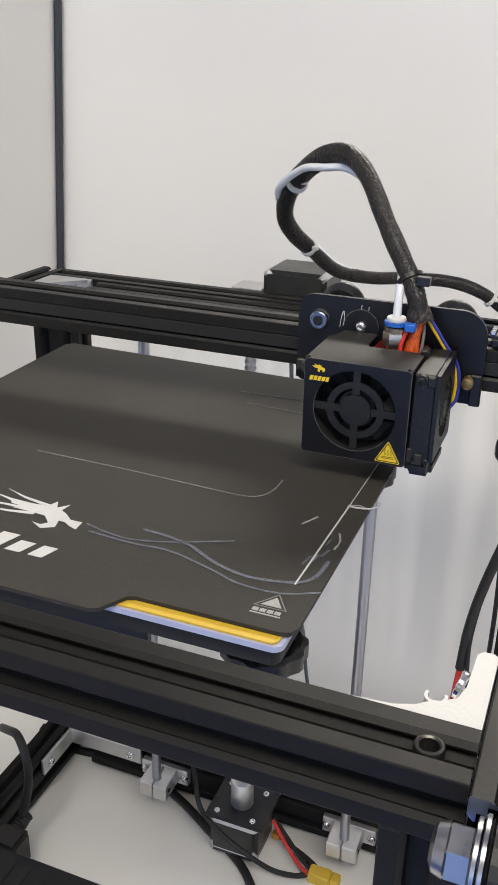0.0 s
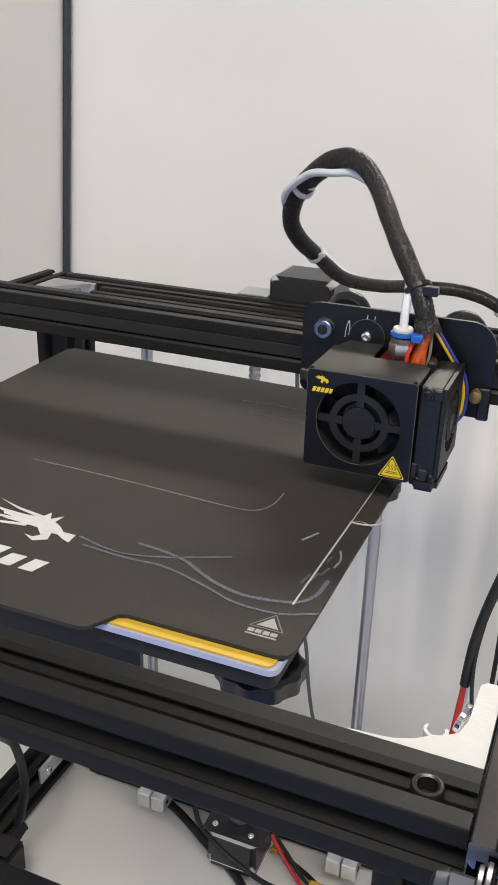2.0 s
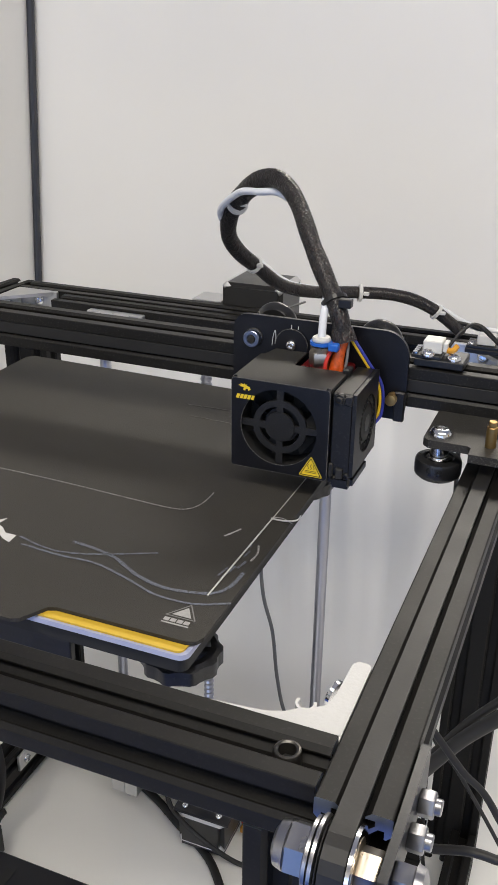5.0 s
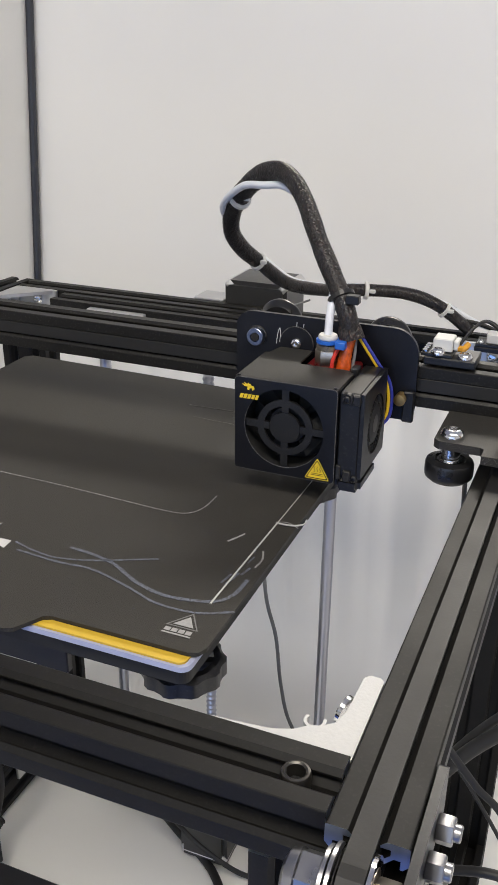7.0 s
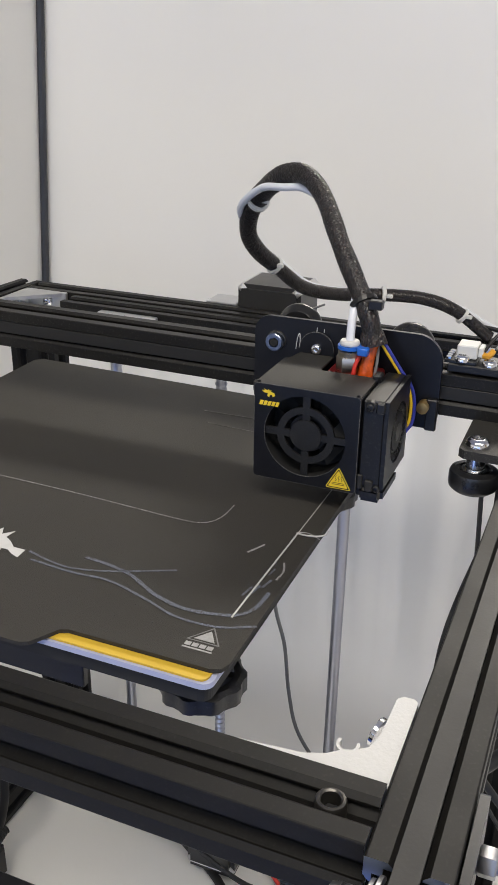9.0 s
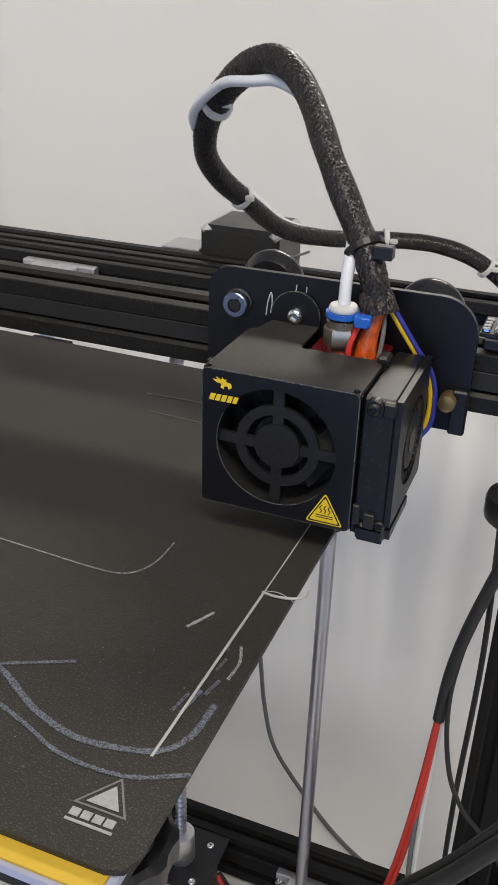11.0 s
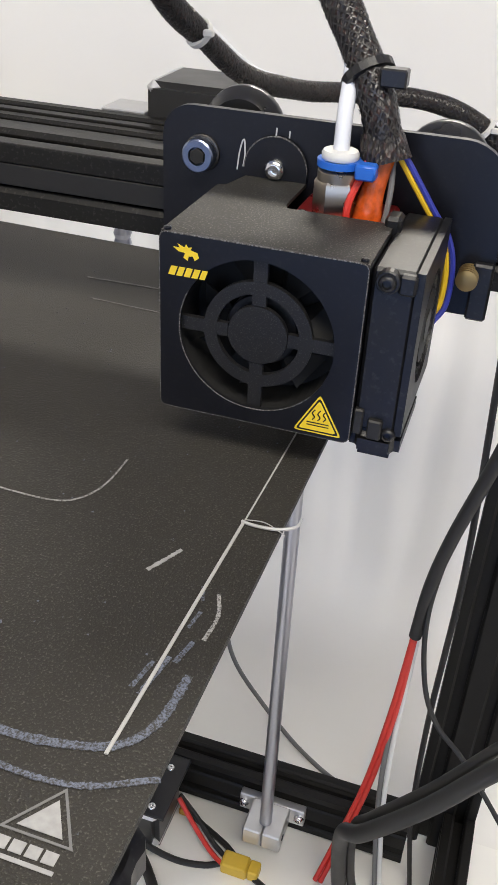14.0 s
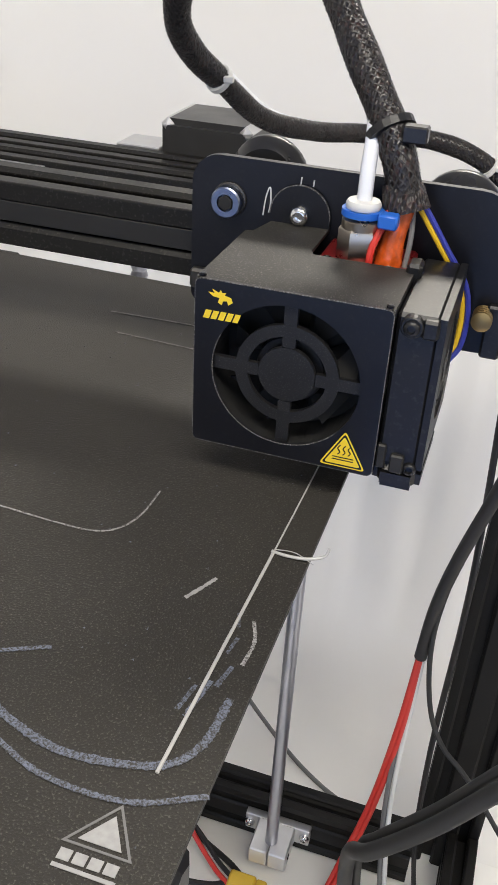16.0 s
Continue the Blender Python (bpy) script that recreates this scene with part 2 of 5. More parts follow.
def weave(bm, points, r, strands, pitch, squash, wobble, width=0.00075):
    """Flat threads winding both ways round a cable that tube() drew."""
    line = smooth_path(points, 60)
    up = Vector((0.13, 0.31, 0.94)).normalized()
    spots, run = [], 0.0
    for i, c in enumerate(line):
        way = (line[min(i + 1, len(line) - 1)] - line[max(i - 1, 0)]).normalized()
        side = way.cross(up).normalized() if abs(way.dot(up)) < 0.99 else way.orthogonal().normalized()
        up = side.cross(way).normalized()
        run += (c - line[max(i - 1, 0)]).length
        spots.append((c, side, up, r * (1 + wobble * noise.noise(c * 90)), run))
    for turn in (1, -1):
        for k in range(strands):
            last = None
            for c, side, u, rad, s in spots:
                ang = 2 * math.pi * k / strands + turn * 2 * math.pi * s / pitch
                lift = 0.00016 + 0.00010 * math.sin(strands * ang * turn + k * math.pi)
                half = width / (2 * r)
                ends = [bm.verts.new(c + (rad + lift) * (math.cos(ang + d) * side + squash * math.sin(ang + d) * u)) for d in (-half, half)]
                if last:
                    bm.faces.new((last[0], last[1], ends[1], ends[0]))
                last = ends


def slab(bm, outline, m, thick, index=0):
    """A flat plate: a 2D outline in the local xy of m, thick along its local z."""
    lo = [bm.verts.new(m @ Vector((x, y, 0))) for x, y in outline]
    hi = [bm.verts.new(m @ Vector((x, y, thick))) for x, y in outline]
    n = len(lo)
    fs = [bm.faces.new(lo[::-1]), bm.faces.new(hi)] + [bm.faces.new((lo[i], lo[(i + 1) % n], hi[(i + 1) % n], hi[i])) for i in range(n)]
    for f in fs:
        f.material_index = index
    return fs


def rounded(x0, x1, y0, y1, r, n=5):
    """The outline of a rounded rectangle; r is one radius or four (from lower left, counter-clockwise)."""
    rs = r if isinstance(r, (list, tuple)) else [r] * 4
    out = []
    for (cx, cy, a0), q in zip(((x0, y0, 180), (x1, y0, 270), (x1, y1, 0), (x0, y1, 90)), rs):
        sx, sy = (1 if cx == x0 else -1), (1 if cy == y0 else -1)
        for k in range(n + 1):
            a = radians(a0 + 90 * k / n)
            out.append((cx + sx * q + q * math.cos(a), cy + sy * q + q * math.sin(a)))
    return out


def upright_plane(y):
    """Local x is right, local y is up, local z points to the front (-y)."""
    return Matrix(((1, 0, 0, 0), (0, 0, -1, y), (0, 1, 0, 0), (0, 0, 0, 1)))


def slot_profile(w, h, unit=0.02):
    """The outline of a T-slot extrusion of w by h cells, centred."""
    W, Hh, out = w * unit / 2, h * unit / 2, []
    sides = [((-W, -Hh), (1, 0), (0, 1), w), ((W, -Hh), (0, 1), (-1, 0), h), ((W, Hh), (-1, 0), (0, -1), w), ((-W, Hh), (0, -1), (1, 0), h)]
    c = 0.0005
    for (sx, sy), (dx, dy), (nx, ny), cells in sides:
        out.append((sx + dx * c, sy + dy * c))
        for k in range(cells):
            mid = unit * (k + 0.5)
            for a, d in ((-0.0046, 0), (-0.0031, 0.0014), (-0.0031, 0.0020), (-0.0056, 0.0020), (-0.0056, 0.0036), (-0.0030, 0.0061), (0.0030, 0.0061), (0.0056, 0.0036), (0.0056, 0.0020), (0.0031, 0.0020), (0.0031, 0.0014), (0.0046, 0)):
                out.append((sx + dx * (mid + a) + nx * d, sy + dy * (mid + a) + ny * d))
        out.append((sx + dx * (cells * unit - c), sy + dy * (cells * unit - c)))
        ex, ey = sx + dx * cells * unit, sy + dy * cells * unit
        out.append((ex - 0.3 * c * dx + 0.3 * c * nx, ey - 0.3 * c * dy + 0.3 * c * ny))
    return out


def extrusion(name, parent, p0, p1, w=1, h=1, across=(1, 0, 0), materials=None, label=""):
    """A T-slot beam from p0 to p1 (its axis); across is the direction of its w cells."""
    p0, p1, a = Vector(p0), Vector(p1), Vector(across).normalized()
    b = (p1 - p0).normalized().cross(a)
    bm = bmesh.new()
    prof = slot_profile(w, h)
    r0 = [bm.verts.new(p0 + a * x + b * y) for x, y in prof]
    r1 = [bm.verts.new(p1 + a * x + b * y) for x, y in prof]
    n = len(prof)
    for i in range(n):
        bm.faces.new((r0[i], r0[(i + 1) % n], r1[(i + 1) % n], r1[i]))
    for r in (r0[::-1], r1):
        bm.faces.new(r).material_index = 1
    return part(name, bm, materials or [M_BLACK_ALU, M_CUT], parent, label)


def screw(name, parent, at, way, r=0.0035, h=0.0025, material=None, button=True, label=""):
    """A socket-head screw; at is where its head sits, way points out of the surface."""
    bm = bmesh.new()
    m = axis(at, way)
    if button:
        ring_stack(bm, m, [(r, -0.0002), (r, h * 0.35), (r * 0.86, h * 0.75), (r * 0.58, h), (r * 0.5, h), (r * 0.45, h * 0.35)], 18)
    else:
        ring_stack(bm, m, [(r, -0.0002), (r, h * 0.88), (r * 0.9, h), (r * 0.55, h), (r * 0.5, h * 0.3)], 24)
    return part(name, bm, material or M_STEEL, parent, label, True)


def washer(name, parent, at, way, r=0.005, h=0.001, material=None):
    bm = bmesh.new()
    ring_stack(bm, axis(at, way), [(r, 0), (r, h * 0.8), (r * 0.94, h), (r * 0.5, h)], 24)
    return part(name, bm, material or M_STEEL, parent, "", True)


def hexnut(bm, at, way, r, h, index=0, twist=0.0):
    m = axis(at, way) @ Matrix.Rotation(twist, 4, "Z")
    ring_stack(bm, m, [(r * 0.92, 0), (r, h * 0.1), (r, h * 0.9), (r * 0.92, h)], 6, index)


def star(bm, pts, z, thick=0.00012, index=0):
    slab(bm, pts, Matrix.Translation((0, 0, z)), thick, index)


def ribbon(bm, pts, width, z, per=6, ragged=0.3, gaps=0.0):
    """A thin mark on the plate along a line, ragged and broken like a scratch."""
    line = smooth_path([(x, y, 0) for x, y in pts], per)
    prev = None
    for i, c in enumerate(line):
        way = (line[min(i + 1, len(line) - 1)] - line[max(i - 1, 0)]).normalized()
        s = Vector((-way.y, way.x, 0)) * width * 0.5 * (1 + ragged * noise.noise(Vector((c.x * 1900, c.y * 1900, 3))))
        cur = [bm.verts.new((q.x, q.y, z + dz)) for q in (c + s, c - s) for dz in (0.0, 0.00016)]
        if prev and noise.noise(Vector((c.x * 300, c.y * 300, 9))) > -1 + gaps * 1.6:
            a, b = prev, cur
            for f in ((a[1], b[1], b[3], a[3]), (a[0], a[1], b[1], b[0])[::-1], (a[2], b[2], b[3], a[3])[::-1]):
                bm.faces.new(f)
        prev = cur

TABLE = -0.14   # table top
BED = 0.300     # top of the build plate
TOP = 0.325     # top of the frame at the front
RTOP = 0.3168   # top of the frame at the back
HY = 0.000      # front of the print head

# ---- room ----
# unseen floor, added to send blue light up at the printer
bm = bmesh.new()
box(bm, -2.6, 2.6, -2.6, 3.46, TABLE - 0.80, TABLE - 0.75, 0)
solo("floor", bm, M_FLOOR, (0, -1, TABLE - 0.80), "unseen blue floor added to tint reflections", "floor", kind="structure")
# ceiling and outer room walls are unseen, added to close in the bounced light
bm = bmesh.new()
box(bm, -2.6, 2.6, -2.6, 3.46, 2.10, 2.16, 0)
solo("ceiling", bm, M_ROOM, (0, -1, 2.1), "pale painted ceiling, added out of view", "ceiling", kind="structure")
bm = bmesh.new()
box(bm, -0.62, 1.6, 0.430, 0.448, TABLE - 0.75, 0.578, 0.001)
solo("wall_north", bm, M_WALL, (0, 0.44, TABLE - 0.75), "matt white partition panel behind the printer", "wall", kind="structure")
bm = bmesh.new()
box(bm, -2.7, 2.7, 3.46, 3.56, TABLE - 0.75, 2.1, 0)
solo("wall_far_north", bm, M_ROOM, (0, 3.5, TABLE - 0.75), "pale painted room wall, added out of view", "wall", kind="structure")
bm = bmesh.new()
R, BACK = 0.085, 0.412
curve = [(0.235, TABLE + 0.0006), (BACK - R - 0.004, TABLE + 0.0008)] + [(BACK - R + R * math.sin(radians(a)), TABLE + 0.001 + R - R * math.cos(radians(a))) for a in range(0, 91, 6)] + [(BACK, -0.02 + 0.03 * k) for k in range(9)] + [(BACK, 0.243)]
rows = []
for k in range(361):
    x = -0.335 + k * 0.005
    fold = 0.55 * noise.noise(Vector((x * 22, 0, 4))) + 0.35 * noise.noise(Vector((x * 55, 0, 7)))
    rows.append([bm.verts.new((x + 0.01 * noise.noise(Vector((x * 5, z * 5, 2))), y + 0.017 * max(0, min(1, (z - TABLE) / 0.12)) * (fold + 0.25 * noise.noise(Vector((x * 30, z * 6, 0)))), z)) for y, z in curve])
for a, b in zip(rows, rows[1:]):
    for i in range(len(curve) - 1):
        bm.faces.new((a[i], b[i], b[i + 1], a[i + 1]))
solo("backdrop", bm, M_WALL, (0.2, 0.4, TABLE), "creased white sheet sweeping up from the table to the wall", "backdrop", kind="structure", smooth=True)
bm = bmesh.new()
slab(bm, [(-1.1, TABLE + 0.001), (0.428, TABLE + 0.001), (0.428, 0.60), (-1.1, 0.60)], Matrix(((0, 0.065, -1, -0.3425), (1, 0, 0, 0), (0, 1, 0, 0), (0, 0, 0, 1))), 0.012)
solo("wall_west", bm, M_WALL, (-0.345, -0.3, TABLE), "matt white panel standing beside the printer", "wall", kind="structure")
bm = bmesh.new()
tube(bm, [(-0.3390 + 0.065 * z, 0.4245, z) for z in (TABLE + 0.002, 0.1, 0.2, 0.3, 0.4, 0.5, 0.577)], 0.0037, 10, 4)
solo("trim", bm, M_SEAM, (-0.345, 0.42, TABLE), "dark strip in the corner of the white panels", "trim", kind="structure")
bm = bmesh.new()
box(bm, 2.6, 2.7, -2.6, 3.46, TABLE - 0.75, 2.1, 0)
solo("wall_east", bm, M_ROOM, (2.65, -1, TABLE - 0.75), "pale painted room wall, added out of view", "wall", kind="structure")
bm = bmesh.new()
box(bm, -2.7, -2.6, -2.6, 3.46, TABLE - 0.75, 2.1, 0)
solo("wall_far_west", bm, M_ROOM, (-2.65, -1, TABLE - 0.75), "pale painted room wall, added out of view", "wall", kind="structure")
# unseen wall; its opening is made up, behind the added blue fill
bm = bmesh.new()
for x0, x1, z0, z1 in ((-2.7, -0.8, TABLE - 0.75, 2.1), (1.4, 2.7, TABLE - 0.75, 2.1), (-0.8, 1.4, TABLE - 0.75, -0.8), (-0.8, 1.4, 0.9, 2.1)):
    box(bm, x0, x1, -2.72, -2.6, z0, z1, 0)
solo("wall_south", bm, M_ROOM, (0, -2.65, TABLE - 0.75), "pale painted room wall with an opening, added out of view", "wall", kind="structure")
bm = bmesh.new()
box(bm, -0.75, 1.6, -0.42, 0.428, TABLE - 0.03, TABLE, 0.002)
solo("table", bm, M_TABLE, (0, 0, TABLE - 0.03), "white laminate table top under the printer", "table")

# ---- printer frame ----
frame_thing = thing("printer_frame", (0, 0.02, TABLE), "black aluminium extrusion frame of a 3D printer on a table", "3D printer")
D = [M_DUSTY_ALU, M_CUT]
FX0, FX1 = -0.205, 0.1935
extrusion("front_beam", frame_thing, (FX0 + 0.01, -0.178, TOP - 0.010), (FX1 - 0.0105, -0.178, TOP - 0.010), 1, 1, (0, 1, 0))
for x in (FX0, FX1):
    extrusion("side_rail", frame_thing, (x, -0.1905, TOP - 0.0105), (x, 0.240, RTOP - 0.0105), 1, 1, (1, 0, 0))
extrusion("back_beam", frame_thing, (FX0 + 0.0105, 0.230, RTOP - 0.0105), (FX1 - 0.0105, 0.230, RTOP - 0.0105), 1, 1, (0, 1, 0), D)
extrusion("rod_beam", frame_thing, (-0.152, 0.209, RTOP - 0.0115), (0.110, 0.209, RTOP - 0.0115), 1, 1, (0, 1, 0), D)
for x, y in ((FX1 - 0.010, -0.178), (FX0 + 0.010, -0.178)):
    extrusion("upright", frame_thing, (x, y, TABLE + 0.004), (x, y, TOP - 0.0205), 2, 1, (1, 0, 0))
for x, y in ((FX1 - 0.010, 0.210), (FX0 + 0.010, 0.210)):
    extrusion("upright", frame_thing, (x, y + 0.020, TABLE + 0.004), (x, y + 0.020, RTOP - 0.0208), 2, 1, (1, 0, 0))
extrusion("base_beam", frame_thing, (FX0 + 0.0305, 0.209, TABLE + 0.025), (FX1 - 0.0305, 0.209, TABLE + 0.025), 1, 2, (0, 1, 0))
for x in (FX0, FX1):
    extrusion("base_rail", frame_thing, (x, -0.167, TABLE + 0.024), (x, 0.219, TABLE + 0.024), 1, 2, (1, 0, 0))
bm = bmesh.new()
ring_stack(bm, axis((0.172, -0.1778, TOP - 0.0060), (0, 0, 1)), [(0.0039, 0), (0.0039, 0.0050), (0.0036, 0.0056), (0.0030, 0.0058), (0.0025, 0.0054), (0.0024, 0.0012)], 28)
sb = part("socket_bolt", bm, M_GUN, frame_thing, "worn dark steel socket bolt", True)
# dark hex disc stands in for the shade down in the socket
bm = bmesh.new()
hexnut(bm, (0.172, -0.1778, TOP - 0.0052), (0, 0, 1), 0.00235, 0.0012)
part("recess_shade", bm, M_DARKHOLE, sb)

def rod_clamp(x, y, z, name, flip=1):
    bm = bmesh.new()
    box(bm, x - 0.0225, x + 0.0225, y + 0.0145, y + 0.0205, z - 0.0085, z + 0.0065, 0.0006)
    for sx in (-1, 1):
        box(bm, x + sx * 0.0066 - 0.0062, x + sx * 0.0066 + 0.0062, y - 0.010, y + 0.0148, z - 0.0078, z + 0.0068, 0.0009)
    ob = part(name, bm, M_ALU, frame_thing, "bare aluminium rod clamp")
    for sx in (-1, 1):
        screw("clamp_screw", ob, (x + sx * 0.0190, y + 0.0145, z - 0.0005), (0, -1, 0), 0.0034, 0.003)
    # hole is not cut; a dark disc paints the shade inside it
    bm = bmesh.new()
    cyl(bm, (x + 0.0126, y - 0.003, z), (x + 0.0131, y - 0.003, z), 0.0022, 12, 0.0001)
    part("clamp_hole_shade", bm, M_DARKHOLE, ob)


for x in (-0.0950, 0.0735):
    rod_clamp(x, 0.178, 0.3070, "rod_clamp")
    rod_clamp(x, 0.178, TABLE + 0.028, "rod_clamp")
    bm = bmesh.new()
    cyl(bm, (x, 0.178, TABLE + 0.012), (x, 0.178, 0.314), 0.004, 24)
    part("smooth_rod", bm, M_ROD, frame_thing, "chromed steel guide rod", True)
bm = bmesh.new()
rows = []
for i in range(170):
    h = i * 0.0022
    rows.append((0.0041 if i % 2 else 0.0033, h))
ring_stack(bm, axis((-0.013, 0.172, TABLE + 0.06), (0, 0, 1)), rows, 14)
part("lead_screw", bm, M_ROD, frame_thing, "threaded steel lead screw", True)
bm = bmesh.new()
ring_stack(bm, axis((-0.013, 0.172, TABLE + 0.044), (0, 0, 1)), [(0.009, 0), (0.0095, 0.001), (0.0095, 0.024), (0.009, 0.025), (0.004, 0.025)], 24)
part("coupler", bm, M_ALU, frame_thing, "aluminium shaft coupler", True)
bm = bmesh.new()
box(bm, -0.034, 0.008, 0.151, 0.193, TABLE + 0.002, TABLE + 0.040, 0.004, 0, 2)
zm = part("stepper_motor", bm, M_MOTOR, frame_thing, "black stepper motor", False)
for z0 in (TABLE + 0.006, TABLE + 0.0335):
    bm = bmesh.new()
    box(bm, -0.0345, 0.0085, 0.1505, 0.1935, z0, z0 + 0.007, 0.004)
    part("motor_cap", bm, M_ALU, zm)
bm = bmesh.new()
box(bm, -0.037, 0.013, 0.150, 0.199, TABLE + 0.041, TABLE + 0.044, 0.0006)
mp = part("motor_bracket", bm, M_SHEET, frame_thing)
for x, y in ((-0.0285, 0.156), (0.0025, 0.156), (-0.0285, 0.1875), (0.0025, 0.1875)):
    screw("bracket_screw", mp, (x, y, TABLE + 0.044), (0, 0, 1), 0.0028, 0.002)

# corner brackets at the back of the side rails
for sx, x, lab in ((1, FX0 + 0.0105, "corner_bracket"), (-1, FX1 - 0.0105, "corner_bracket")):
    bm = bmesh.new()
    z0, z1 = RTOP - 0.0165, RTOP - 0.0006
    box(bm, min(x, x + sx * 0.003), max(x, x + sx * 0.003), 0.185, 0.2195, z0, z1, 0.0005)
    box(bm, min(x, x + sx * 0.042), max(x, x + sx * 0.036), 0.2165, 0.2195, z0, z1, 0.0005)
    for zz in (z0 + 0.0002, z1 - 0.0027):
        slab(bm, [(x + sx * 0.003, 0.188), (x + sx * 0.003, 0.2165), (x + sx * 0.033, 0.2165)], Matrix.Translation((0, 0, zz)), 0.0025)
    ob = part(lab, bm, M_ALU, frame_thing, "cast aluminium corner bracket")
    screw("bracket_screw", ob, (x + sx * 0.0205, 0.2165, RTOP - 0.0078), (0, -1, 0), 0.004, 0.003)
    screw("bracket_screw", ob, (x + sx * 0.003, 0.199, RTOP - 0.0078), (sx, 0, 0), 0.004, 0.003)
# bottom corner bracket
bm = bmesh.new()
box(bm, FX0 + 0.0105, FX0 + 0.085, 0.195, 0.1985, TABLE + 0.025, TABLE + 0.041, 0.0005)
box(bm, FX0 + 0.0105, FX0 + 0.0135, 0.15, 0.198, TABLE + 0.025, TABLE + 0.041, 0.0005)
ob = part("corner_bracket", bm, M_ALU, frame_thing, "cast aluminium corner bracket")
screw("bracket_screw", ob, (FX0 + 0.075, 0.195, TABLE + 0.033), (0, -1, 0), 0.004, 0.003)
screw("bracket_screw", ob, (FX0 + 0.0135, 0.16, TABLE + 0.033), (1, 0, 0), 0.004, 0.003)

# belt, idler and tensioner at the front of each side rail
for x in (FX1,):
    bm = bmesh.new()
    pts = [(0.236, RTOP + 0.0020), (-0.1985, TOP + 0.0018)]
    for k in range(9):
        a = radians(90 + 180 * k / 8)
        pts.append((-0.2012 + 0.0085 * math.cos(a), TOP - 0.0067 + 0.0085 * math.sin(a)))
    quads = []
    for i, (y, z) in enumerate(pts):
        cy, cz = (y, z - 0.0013) if i < 2 else (-0.2012 + (y + 0.2035) * 0.85, TOP - 0.0067 + (z - TOP + 0.0067) * 0.85)
        quads.append([bm.verts.new((x + dx, yy, zz)) for dx in (-0.003, 0.003) for yy, zz in ((y, z), (cy, cz))])
    for p, q in zip(quads, quads[1:]):
        for i, j in ((0, 2), (2, 3), (3, 1), (1, 0)):
            bm.faces.new((p[i], q[i], q[j], p[j]))
    part("drive_belt", bm, M_RUBBER, frame_thing, "black toothed rubber belt")
    for sx in (-1, 1):
        bm = bmesh.new()
        mm = Matrix(((0, 0, 1, x + sx * 0.0105), (1, 0, 0, 0), (0, 1, 0, 0), (0, 0, 0, 1)))
        if sx > 0:
            slab(bm, rounded(-0.214, -0.160, TOP - 0.017, TOP - 0.001, [0.008, 0.002, 0.002, 0.006]), mm, 0.0024)
            part("idler_plate", bm, M_SHEET, frame_thing, "black steel belt idler plate")
            for y in (-0.172, -0.184):
                bm = bmesh.new()
                hexnut(bm, (x + 0.0130, y, TOP - 0.0105), (1, 0, 0), 0.0037, 0.0042)
                cyl(bm, (x + 0.0130, y, TOP - 0.0105), (x + 0.0190, y, TOP - 0.0105), 0.0022, 16)
                part("nut", bm, M_NUT, frame_thing, "", True)
    bm = bmesh.new()
    ring_stack(bm, axis((x - 0.0045, -0.2012, TOP - 0.0067), (1, 0, 0)), [(0.0072, 0), (0.0095, 0.001), (0.0072, 0.0015), (0.0072, 0.0075), (0.0095, 0.008), (0.0095, 0.009)], 28)
    part("idler_pulley", bm, M_STEEL, frame_thing, "", True)
    bm = bmesh.new()
    c = (x, -0.2012, TOP - 0.0067)
    for dx, r, h in ((-0.0042, 0.0098, 0.0012), (-0.0058, 0.0088, 0.0012)):
        ring_stack(bm, axis((c[0] + dx - h, c[1], c[2]), (1, 0, 0)), [(r * 0.93, 0), (r, 0.0003), (r, h), (r * 0.9, h)], 28)
    hexnut(bm, (x - 0.0125, c[1], c[2]), (1, 0, 0), 0.0066, 0.0058, 0, 0.3)
    ring_stack(bm, axis((x - 0.0158, c[1], c[2]), (1, 0, 0)), [(0.0036, 0), (0.0055, 0.0010), (0.0062, 0.0034)], 24)
    part("idler_nut", bm, M_NUT, frame_thing, "large zinc-plated lock nut", True)
    bm = bmesh.new()
    hexnut(bm, (x + 0.0130, c[1], c[2]), (1, 0, 0), 0.0050, 0.005, 0, 0.2)
    ring_stack(bm, axis((x + 0.0180, c[1], c[2]), (1, 0, 0)), [(0.0052, 0), (0.0047, 0.002), (0.0026, 0.003)], 20)
    part("idler_nut", bm, M_NUT, frame_thing, "", True)
    bm = bmesh.new()
    hexnut(bm, (x + 0.0046, c[1], c[2]), (1, 0, 0), 0.0055, 0.0056, 0, 0.5)
    ring_stack(bm, axis((x + 0.0036, c[1], c[2]), (1, 0, 0)), [(0.0070, 0), (0.0070, 0.0010), (0.0045, 0.0010)], 24)
    part("idler_nut", bm, M_NICKEL, frame_thing, "dull brass-coloured nut", True)

# rear stepper motor on the back beam
bm = bmesh.new()
box(bm, -0.032, 0.015, 0.2405, 0.283, RTOP - 0.020, TOP + 0.007, 0.003, 0, 2)
ym = part("stepper_motor", bm, M_MOTOR, frame_thing, "black stepper motor with bare metal end cap")
for x0, x1 in ((-0.0323, -0.0255), (0.0085, 0.0153)):
    bm = bmesh.new()
    box(bm, x0, x1, 0.2403, 0.2833, TOP + 0.0005, TOP + 0.0073, 0.003)
    part("motor_cap", bm, M_ALU, ym)
bm = bmesh.new()
box(bm, -0.056, -0.0326, 0.2405, 0.262, RTOP - 0.0030, RTOP + 0.0005, 0.0005)
part("motor_bracket", bm, M_ALU, frame_thing)

